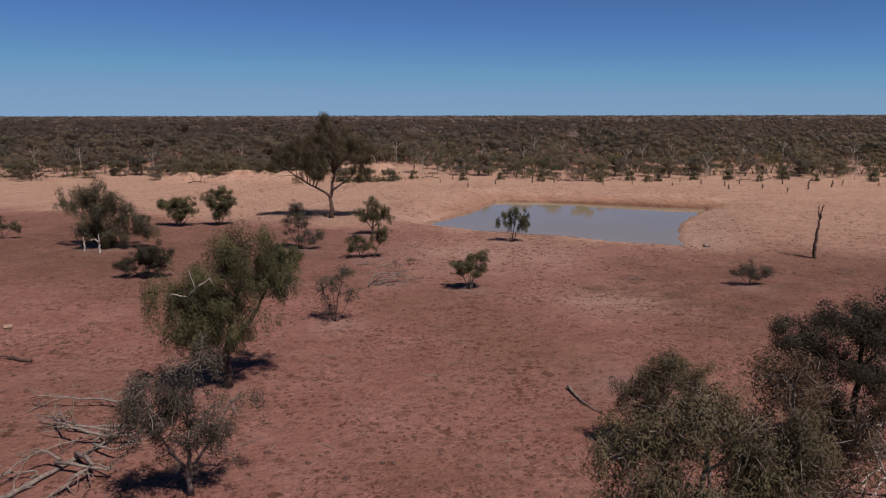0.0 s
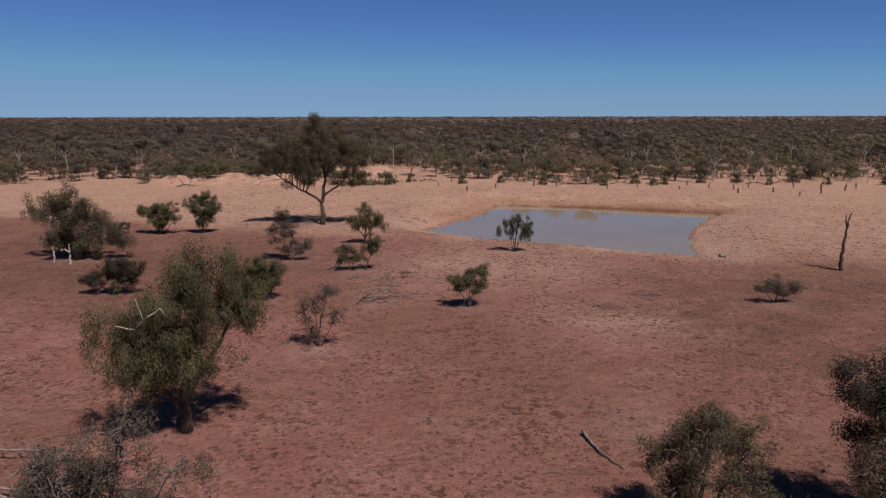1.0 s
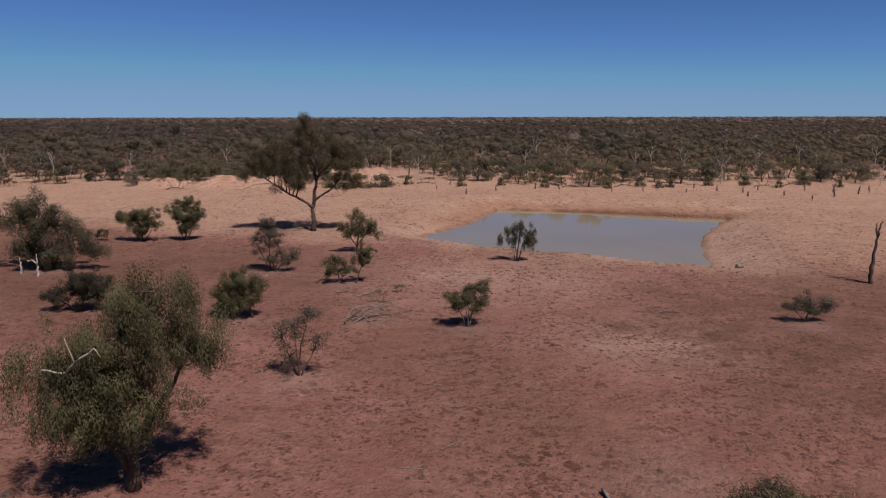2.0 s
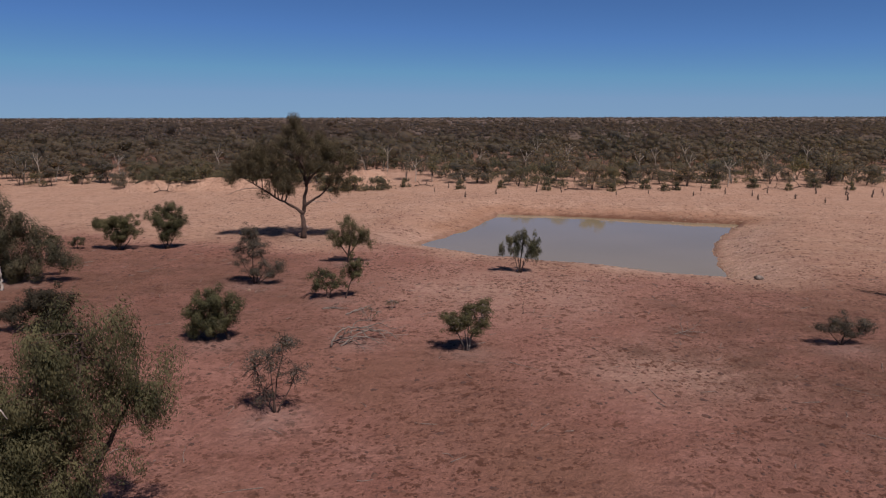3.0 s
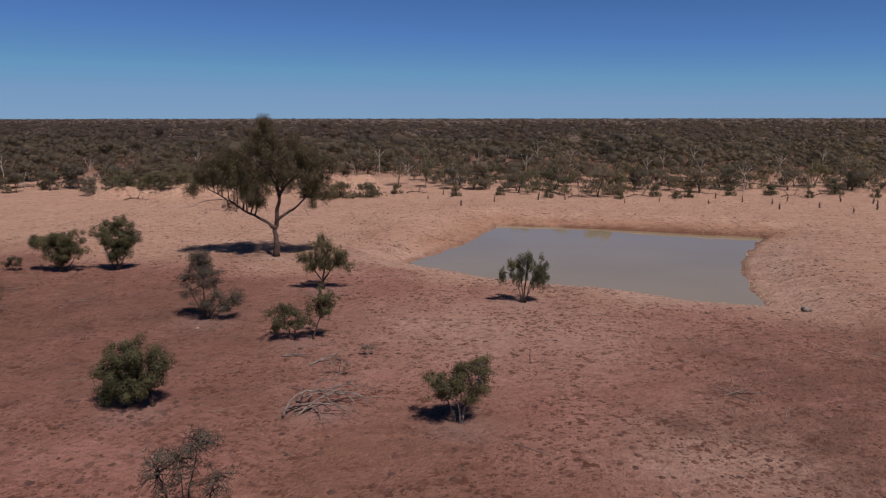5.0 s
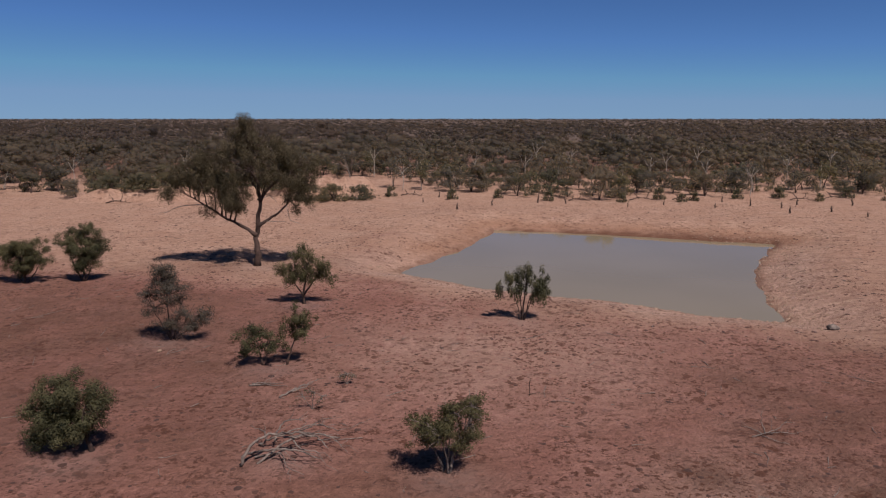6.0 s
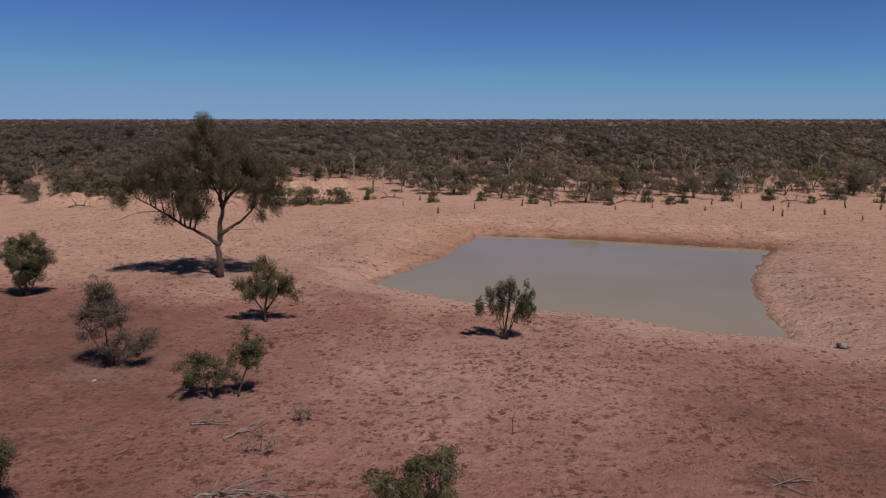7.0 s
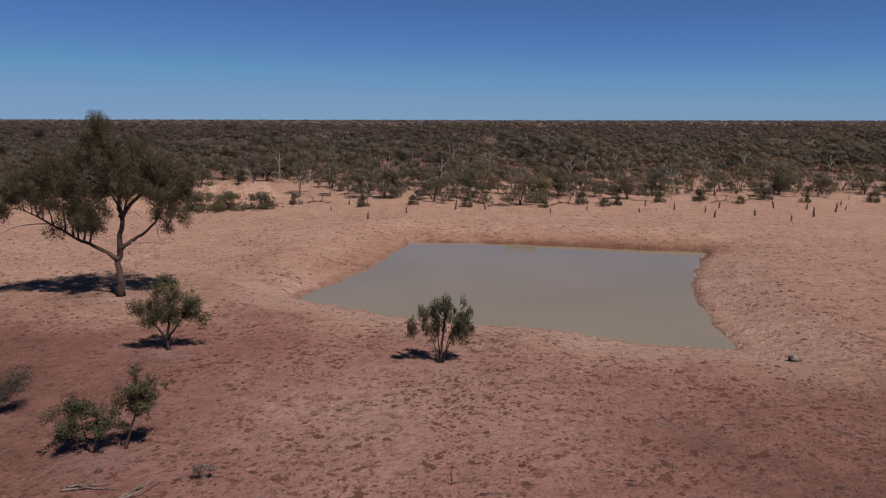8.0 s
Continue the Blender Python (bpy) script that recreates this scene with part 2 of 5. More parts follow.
def leaf_block(geo, centres, out, rng, size, slim=0.32, droop=0.5, tone=None, loose=0.22):
    """One pointed, folded leaf at each centre, lying on the outside of its clump (out: the way outwards) and hanging by droop."""
    n = len(centres)
    fold = unit(out + rng.normal(0, loose, (n, 3)))
    axis = unit(rng.normal(0, 1, (n, 3))) * (1 - droop) + np.array((0, 0, -droop))
    side = unit(np.cross(fold, axis))
    axis = np.cross(side, fold)
    size = size * rng.uniform(0.65, 1.35, (n, 1))
    a, b = axis * size / 2, side * size * slim / 2
    f = fold * size * 0.06
    v = np.stack([centres - a, centres + b - f, centres + a, centres - b - f], 1).reshape(-1, 3)
    q = np.arange(n * 4).reshape(-1, 4)
    geo.add(v, q, None, None if tone is None else np.repeat(tone, 4))


def grow(name, loc, stems, lobes, leaves, label, category="tree", seed=1, wood=BARK, leaf=0.3, per=45, spread=0.42, droop=0.5, slim=0.32,
         radius=0.1, twig=0.016, group="", shell=0.45, sides=7, bare=0, every=2, spurs=()):
    """A tree or shrub. stems: ways of points from the ground up; lobes: (stem, along, x, y, z, rx, ry, rz, clumps) hang on a stem at that share
    of its way; each lobe is a limb with twigs that end in clumps of leaves; bare: leafless twigs a lobe; spurs: bare dead branches, (radius, points)."""
    rng = np.random.default_rng(seed)
    tree = thing(name, loc, label, category, group)
    ways = []
    for k, pts in enumerate(stems):
        pts = np.asarray(pts, float)
        t = np.linspace(0, 1, 3 * len(pts))
        way = np.stack([np.interp(t, np.linspace(0, 1, len(pts)), pts[:, c]) for c in range(3)], -1)
        way[1:-1] = (way[:-2] + 2 * way[1:-1] + way[2:]) / 4
        way[2:-1, :2] += rng.normal(0, 0.008 * np.linalg.norm(pts[-1] - pts[0]), (len(way) - 3, 2))
        if pts[0, 2] < 0.01:
            way[0, 2] = -0.15
        r = radius * (1 if k == 0 else 0.62) * (1 - 0.72 * t) * (1 + 0.5 * np.exp(-t * 14))
        g = Geo()
        tube(g, way, r, sides, 0.12, rng)
        part("trunk" if k == 0 else "stem", g, wood, tree, smooth=True)
        ways.append((way, r))
    for r, pts in spurs:
        g = Geo()
        way = np.concatenate([bend(a, b, rng, 0.06, 4, 0.1)[:-1] for a, b in zip(pts[:-1], pts[1:])] + [np.asarray(pts[-1:], float)])
        tube(g, way, np.linspace(r, r * 0.3, len(way)), 5, 0.1, rng)
        part("branch", g, WHITE_WOOD, tree, "bleached bare branch", smooth=True)
    crown = Geo()
    for s, along, x, y, z, rx, ry, rz, clumps in lobes:
        way, r = ways[s]
        at = along * (len(way) - 1)
        i = min(int(at), len(way) - 2)
        start = way[i] + (way[i + 1] - way[i]) * (at - i)
        r0 = r[i] * 0.72
        c = np.array((x, y, z))
        g = Geo()
        limb = bend(start, c + np.array((0, 0, 0.25 * rz)), rng, 0.10, 7, 0.12)
        lr = np.linspace(r0, max(0.25 * r0, twig), 7)
        tube(g, limb, lr, 6, 0.1, rng)
        d = rng.normal(0, 1, (clumps, 3))
        d /= np.linalg.norm(d, axis=1)[:, None]
        d *= (rng.uniform(0, 1, (clumps, 1)) ** shell)
        stray = np.where(rng.uniform(0, 1, (clumps, 1)) < 0.3, rng.uniform(1.1, 1.6, (clumps, 1)), 1.0)
        ends = c + d * stray * (rx, ry, rz)
        ends[:, 2] = np.maximum(ends[:, 2], 0.12)
        for k, e in enumerate(ends):
            j = rng.integers(3, 7)
            if k % every == 0:
                tube(g, bend(limb[j], e, rng, 0.15, 5, 0.15), np.linspace(max(lr[j] * 0.45, twig), twig * 0.5, 5), 4)
        for k in range(bare):
            d = rng.normal(0, 1, 3)
            d /= np.linalg.norm(d)
            e = c + d * (rx, ry, rz) * rng.uniform(0.9, 1.25)
            e[2] = max(e[2], 0.1)
            tube(g, bend(limb[rng.integers(1, 7)], e, rng, 0.12, 5, 0.2), np.linspace(twig * 1.5, twig * 0.5, 5), 4)
        part("limb", g, wood, tree, smooth=True)
        if per:
            plump = rng.gamma(3.0, 1 / 3.0, clumps)
            m = rng.poisson(per * plump)
            which = np.repeat(np.arange(clumps), m)
            u = unit(rng.normal(0, 1, (len(which), 3)))
            far = 1.3 * spread * (plump[which, None] ** 0.4) * rng.uniform(0.12, 1.0, (len(which), 1)) ** 0.5
            p = ends[which] + u * far * (1.0 - 0.3 * droop, 1.0 - 0.3 * droop, 0.65 + 1.2 * droop)
            p[:, 2] -= droop * 0.5 * spread
            p[:, 2] = np.maximum(p[:, 2], 0.06 + 0.2 * rng.uniform(0, 1, len(p)))
            leaf_block(crown, p, u + 0.35 * unit(ends[which] - c), rng, leaf, slim, droop)
    if per:
        part("crown", crown, leaves, tree)
    return tree


# ---- ground ----
WATER_Z = -1.4
SHORE = [(-3.2, 96.6), (6.0, 90.3), (18.0, 84.9), (21.0, 82.0), (27.6, 80.0), (29.9, 89.0), (32.2, 95.8), (36.0, 102.5), (42.0, 112.6), (22.0, 119.9), (8.6, 123.2), (4.8, 111.8), (1.3, 104.8)]


def shore_distance(x, y):
    """Metres from the shoreline: negative in the water."""
    pts = np.array(SHORE)
    best, inside = np.full(x.shape, 1e9), np.zeros(x.shape, bool)
    for a, b in zip(pts, np.roll(pts, -1, 0)):
        e = b - a
        t = np.clip(((x - a[0]) * e[0] + (y - a[1]) * e[1]) / (e @ e), 0, 1)
        best = np.minimum(best, np.hypot(x - a[0] - t * e[0], y - a[1] - t * e[1]))
        inside ^= ((a[1] > y) != (b[1] > y)) & (x < e[0] * (y - a[1]) / (e[1] if e[1] else 1e-9) + a[0])
    return np.where(inside, -best, best)


def smooth(v, a, b):
    t = np.clip((v - a) / (b - a), 0, 1)
    return t * t * (3 - 2 * t)


def waves(x, y, size, seed):
    """A soft random surface of about -1 to 1."""
    rng = np.random.default_rng(seed)
    total = np.zeros(np.shape(x))
    for k in range(9):
        a = rng.uniform(0, 2 * np.pi)
        f = 2 * np.pi / size * rng.uniform(0.6, 2.2)
        total = total + np.sin((x * math.cos(a) + y * math.sin(a)) * f + rng.uniform(0, 6.28))
    return total / 4.0


RIDGES = [((-58, 147), (-48, 148.5), 1.4, 5), ((-48, 148.5), (-34, 150), 1.7, 5.5), ((-25, 152), (-16, 162), 2.4, 6)]


def ridge_height(x, y):
    """The old spoil bank behind the flat."""
    z = np.zeros(np.shape(x))
    for a, b, h, w in RIDGES:
        a, b = np.array(a, float), np.array(b, float)
        e = b - a
        t = np.clip(((x - a[0]) * e[0] + (y - a[1]) * e[1]) / (e @ e), 0, 1)
        d = np.hypot(x - a[0] - t * e[0], y - a[1] - t * e[1])
        z = np.maximum(z, h * (1 - smooth(d, 0.8, w)))
    return z * (1 + 0.3 * waves(x, y, 6, 5) + 0.16 * waves(x, y, 2.4, 6))


def lay(x, y):
    """The height of the ground."""
    x, y = np.asarray(x, float), np.asarray(y, float)
    d = shore_distance(x, y)
    d = d + 0.35 * waves(x, y, 7, 3) + 0.16 * waves(x, y, 2.2, 4)
    near = 1 - smooth(np.hypot(x - 20, y - 90), 150, 400)
    z = 0.13 * waves(x, y, 34, 1) * near + 0.045 * waves(x, y, 6, 2) * near * smooth(d, 0.0, 6)
    width = 8.5 - 0.8 * smooth(y - 0.12 * x, 102, 114) * smooth(x, 4, 16)
    bank = np.where(d > 0, 1.4 * (1 - smooth(d, -width * 0.35, width) / 1.0) * 1.18, 1.4 + np.minimum(-d * 0.25, 1.2))
    rise = 0.12 * np.exp(-((d - width * 1.15) / 2.5) ** 2) * smooth(y - 0.12 * x, 96, 112) * near
    lip = 0.26 * smooth(d, 0.0, 0.55) * np.exp(-np.maximum(d, 0) / 2.5) * np.maximum(smooth(y - 0.12 * x, 100, 108), 0.5 * smooth(x, 26, 32)) * near
    return z * smooth(d, -2, 4) + lip - np.minimum(bank, 1.4 + np.maximum(-d * 0.25, 0)) + rise + ridge_height(x, y)


def height(x, y):
    return float(lay(np.array([x]), np.array([y]))[0])


def steps(lo, hi, fine, far_lo, far_hi, growth=1.22):
    mid = list(np.arange(lo, hi + 1e-6, fine))
    s, left, right = fine, [], []
    p = lo
    while p > far_lo:
        s *= growth
        p -= s
        left.append(max(p, far_lo))
    s, p = fine, hi
    while p < far_hi:
        s *= growth
        p += s
        right.append(min(p, far_hi))
    return np.array(left[::-1] + mid + right)


def woods_edge(x):
    """Where the bush begins behind the flat."""
    x = np.asarray(x, float)
    line = np.interp(x, [-400, -150, -95, -70, -45, -20, -8, 2, 14, 30, 48, 66, 90, 150, 400], [60, 120, 143, 156, 158, 168, 178, 160, 153, 150, 153, 158, 152, 138, 80])
    return line + 2.5 * waves(x, x * 0.3, 14, 21)


def sheet():
    gx, gy = steps(-46, 62, 0.6, -4900, 4900, 1.15), steps(18, 166, 0.6, -4900, 4900, 1.15)
    x, y = np.meshgrid(gx, gy)
    d = shore_distance(x, y)
    g = Geo()
    w, h = len(gx), len(gy)
    i = (np.arange(h - 1)[:, None] * w + np.arange(w - 1)[None]).ravel()
    g.add(np.stack([x, y, lay(x, y)], -1).reshape(-1, 3), np.stack([i, i + 1, i + 1 + w, i + w], -1))
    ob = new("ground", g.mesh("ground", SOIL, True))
    ruffle = 3.2 * waves(x, y, 18, 11) + 1.5 * waves(x, y, 5, 12)
    back = smooth(y + 0.28 * np.minimum(x + 12, 0) + ruffle, 76, 98) * (1 - smooth(x, -14, 2))
    ring = 1 - smooth(d + ruffle * 0.7, 0.5, 15.0)
    right = smooth(y + ruffle + 0.15 * x, 52, 100) * smooth(x, 8, 40) * 0.8
    north = smooth(y + ruffle, 104, 116)
    tan = np.maximum.reduce([back, ring, right, north])
    tan *= 1 - 0.6 * smooth(y + ruffle * 2, 172, 215)
    tan *= 1 - 0.8 * smooth(np.hypot(x - 10, y - 100), 120, 230)
    pale = 0.65 * np.exp(-(((x - 5) / 11) ** 2 + ((y - 70) / 9) ** 2)) + np.exp(-(((x - 13.5) / 5) ** 2 + ((y - 51.5) / 4) ** 2)) * 0.8 + 0.85 * np.exp(-((d - 3.2) / 3.0) ** 2) * (1 - smooth(y, 98, 108))
    rust = np.exp(-((d - 2.0) / 1.9) ** 2) * smooth(y - 0.1 * x, 101, 108) * 0.5
    left = smooth(-x + 0.8 * ruffle, 1, 13) * smooth(y + ruffle, 48, 62) * (1 - smooth(y + ruffle + 0.28 * np.minimum(x + 12, 0), 74, 88))
    strip = smooth(x + ruffle, 6, 20) * (1 - smooth(x, 42, 60)) * smooth(y + ruffle, 34, 46) * (1 - smooth(y + ruffle, 60, 76))
    # The gum's cast shade darkened into the soil, plus a patch by a bush.
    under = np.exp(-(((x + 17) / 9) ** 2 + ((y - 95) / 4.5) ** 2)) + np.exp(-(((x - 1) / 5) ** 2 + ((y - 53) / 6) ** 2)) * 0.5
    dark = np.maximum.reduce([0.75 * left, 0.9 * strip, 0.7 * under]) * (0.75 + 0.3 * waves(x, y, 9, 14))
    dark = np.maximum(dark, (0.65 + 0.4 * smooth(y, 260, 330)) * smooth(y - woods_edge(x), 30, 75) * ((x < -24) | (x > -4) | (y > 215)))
    wet = (1 - smooth(d + 0.4 * waves(x, y, 3, 8), -0.1, 0.9 + 1.8 * smooth(x, 14, 30) * smooth(y - 0.12 * x, 100, 108))) * (0.5 + 0.45 * np.maximum(smooth(y - 0.12 * x, 100, 108) * smooth(x, 6, 12), 0.3 * smooth(x, 25, 29)))
    ash = np.zeros(x.shape)
    for bx, by, br in ((-15.6, 71.2, 2.2), (-7.6, 45.8, 1.8), (1.9, 54.6, 1.6), (-13.6, 55.6, 1.8), (24.8, 55.0, 1.8), (-8.8, 79.2, 1.6), (7.0, 75.7, 1.2), (-7.9, 66.4, 1.6), (-16.1, 93.0, 1.8), (-36.4, 71.6, 2.4), (-4.8, 56.2, 1.6)):
        ash = np.maximum(ash, 0.3 * np.exp(-(((x - bx) / br) ** 2 + ((y - by) / (br * 0.8)) ** 2)))
    ash = np.maximum(ash, 0.25 * np.exp(-((x - 9) ** 2 + (y - 35) ** 2) / 6))
    track = smooth(x + 0.5 * ruffle, 24, 32) * smooth(y + ruffle, 70, 82) * (1 - smooth(y + ruffle, 118, 132)) * smooth(d, 0.6, 2.5)
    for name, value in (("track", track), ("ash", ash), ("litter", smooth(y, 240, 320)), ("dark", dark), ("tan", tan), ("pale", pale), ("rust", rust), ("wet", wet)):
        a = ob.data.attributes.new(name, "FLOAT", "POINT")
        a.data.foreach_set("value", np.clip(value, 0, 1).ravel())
    tagged(ob, "bare red and tan outback soil, trampled and dry", "ground", kind="structure")
    wg = Geo()
    wx, wy = np.meshgrid(np.arange(-10, 52, 2.0), np.arange(74, 130, 2.0))
    w, h = wx.shape[1], wx.shape[0]
    i = (np.arange(h - 1)[:, None] * w + np.arange(w - 1)[None]).ravel()
    wg.add(np.stack([wx, wy, np.full(wx.shape, WATER_Z)], -1).reshape(-1, 3), np.stack([i, i + 1, i + 1 + w, i + w], -1))
    tagged(new("water", wg.mesh("water", WATER, True)), "still murky grey-brown water of a farm dam", "water", kind="structure")


sheet()


# ---- woodland ----
GOLD = (1 + 5 ** 0.5) / 2
ICO = unit(np.array([(-1, GOLD, 0), (1, GOLD, 0), (-1, -GOLD, 0), (1, -GOLD, 0), (0, -1, GOLD), (0, 1, GOLD), (0, -1, -GOLD), (0, 1, -GOLD), (GOLD, 0, -1), (GOLD, 0, 1), (-GOLD, 0, -1), (-GOLD, 0, 1)], float))
ICO_FACES = np.array([(0, 11, 5), (0, 5, 1), (0, 1, 7), (0, 7, 10), (0, 10, 11), (1, 5, 9), (5, 11, 4), (11, 10, 2), (10, 7, 6), (7, 1, 8), (3, 9, 4), (3, 4, 2), (3, 2, 6), (3, 6, 8), (3, 8, 9), (4, 9, 5), (2, 4, 11), (6, 2, 10), (8, 6, 7), (9, 8, 1)])


def template(rng, puffs, n, leaf, core):
    """One bush about 4.5 m high and 5 m wide: soft cores of that share of their lobes and many leaf sprays round them."""
    lobes = rng.integers(5, 9)
    c = np.stack([rng.normal(0, 1.25, lobes), rng.normal(0, 1.25, lobes), rng.uniform(1.3, 3.8, lobes)], -1)
    c[:, :2] *= (1.3 - c[:, 2:] / 5.5)
    size = rng.uniform(0.75, 1.3, lobes)
    v = c[:puffs, None] + ICO[None] * (core * size[:puffs, None] * rng.uniform(0.7, 1.25, (puffs, 12)))[..., None]
    t = (ICO_FACES[None] + 12 * np.arange(puffs)[:, None, None]).reshape(-1, 3)
    which = rng.integers(0, lobes, n)
    u = unit(rng.normal(0, 1, (n, 3)))
    u[:, 2] = np.where(rng.uniform(0, 1, n) < 0.6, np.abs(u[:, 2]), u[:, 2])
    p = c[which] + u * rng.uniform(0.35, 1.3, (n, 1)) * size[which, None] * (1.2, 1.2, 0.8)
    p[:, 2] = np.maximum(p[:, 2], 0.3)
    g = Geo()
    leaf_block(g, p, u, rng, leaf, 0.62, 0.1, None, 0.55)
    return v.reshape(-1, 3), t, g.v[0]


def scatter(name, label, pick, puffs, n_leaf, leaf, kinds, seed, material, stems=False, wide=1.0, core=0.6):
    rng = np.random.default_rng(seed)
    forms = [template(rng, puffs, n_leaf, leaf, core) for _ in range(kinds)]
    g, s = Geo(), Geo()
    for k, (x, y, size) in enumerate(pick):
        v, t, lv = forms[k % kinds]
        a = rng.uniform(0, 6.28)
        rot = np.array([[math.cos(a), -math.sin(a), 0], [math.sin(a), math.cos(a), 0], [0, 0, 1]])
        sc = np.array((size * wide, size * wide, size * rng.uniform(0.8, 1.2)))
        z = height(x, y) if y < 260 else 0.0
        own = np.clip(rng.normal(0.45, 0.22) + 0.4 * float(waves(x, y, 70, 41)), 0, 1)
        both = (np.concatenate([v, lv]) @ rot.T) * sc + (x, y, z)
        g.add(both, np.arange(len(lv)).reshape(-1, 4) + len(v), t, own)
        if stems:
            for _ in range(2):
                e = rng.normal(0, 0.7, 2) * size
                tube(s, [(x, y, z - 0.1), (x + e[0] * 0.4, y + e[1] * 0.4, z + 1.2 * size), (x + e[0], y + e[1], z + 2.6 * size)], [0.1 * size, 0.07 * size, 0.04 * size], 3)
    tagged(new(name, g.mesh(name, material, True)), label, "woodland", kind="stuff")
    if stems:
        tagged(new("woodland_stems", s.mesh("woodland_stems", BARK)), "thin grey-brown stems of the dry bushland", "woodland", kind="stuff")


def woods():
    rng = np.random.default_rng(77)
    near = []
    while len(near) < 2500:
        x, y = rng.uniform(-260, 280), rng.uniform(100, 330)
        past = y - float(woods_edge(x))
        if past < (4 if x < -28 else 11) or abs(x - 20) > 60 + y * 0.75:
            continue
        if rng.uniform() < (0.55 if x < -28 else 0.10) + 0.9 * min(past / 50, 1) and not (-24 < x < -4 and past < 24):
            near.append((x, y, rng.uniform(0.6, 1.15) * (1 + 0.35 * float(waves(x, y, 26, 42))) * (1.5 if rng.uniform() < 0.10 else 1)))
    scatter("woodland", "dense grey-green mulga bushland reaching into the distance", near, 4, 78, 0.6, 16, 5, SCRUB, True, 1.25, 0.7)
    mid = [(x, y, (rng.uniform(0.8, 1.4) if rng.uniform() > 0.07 else 1.9) * (1 + 0.25 * float(waves(x * 300, y, 60, 43)))) for x, y in zip(rng.uniform(-1, 1, 4600), 320 + 620 * rng.uniform(0, 1, 4600) ** 1.1)]
    mid = [(20 + x * (80 + y * 0.78), y, s) for x, y, s in mid]
    scatter("far_woodland", "far olive-grey bushland seen as a continuous canopy", mid, 3, 34, 0.85, 16, 6, FAR_SCRUB_SHADED, False, 1.6, 0.62)
    far = [(x, y, rng.uniform(0.9, 1.6)) for x, y in zip(rng.uniform(-1, 1, 6500), 880 + 3700 * rng.uniform(0, 1, 6500) ** 1.3)]
    far = [(x * (80 + y * 0.8), y, s) for x, y, s in far]
    scatter("distant_woodland", "dark bushland along the flat horizon, canopy shade in its colour", far, 1, 12, 1.4, 10, 7, FAR_SCRUB_SHADED, False, 2.2, 0.9)
    around = []
    while len(around) < 1100:
        x, y = rng.uniform(-420, 420), rng.uniform(-300, 240)
        if y < float(woods_edge(x)) + 5 and not (abs(x) < 75 + max(y, 0) * 0.75 and y > -60):
            around.append((x, y, rng.uniform(0.6, 1.1)))
    scatter("side_woodland", "sparse bushland beside and behind the open flat", around, 2, 16, 1.1, 8, 8, SCRUB)


woods()


# ---- trees and shrubs on the flat ----
def on(x, y):
    return (x, y, height(x, y))


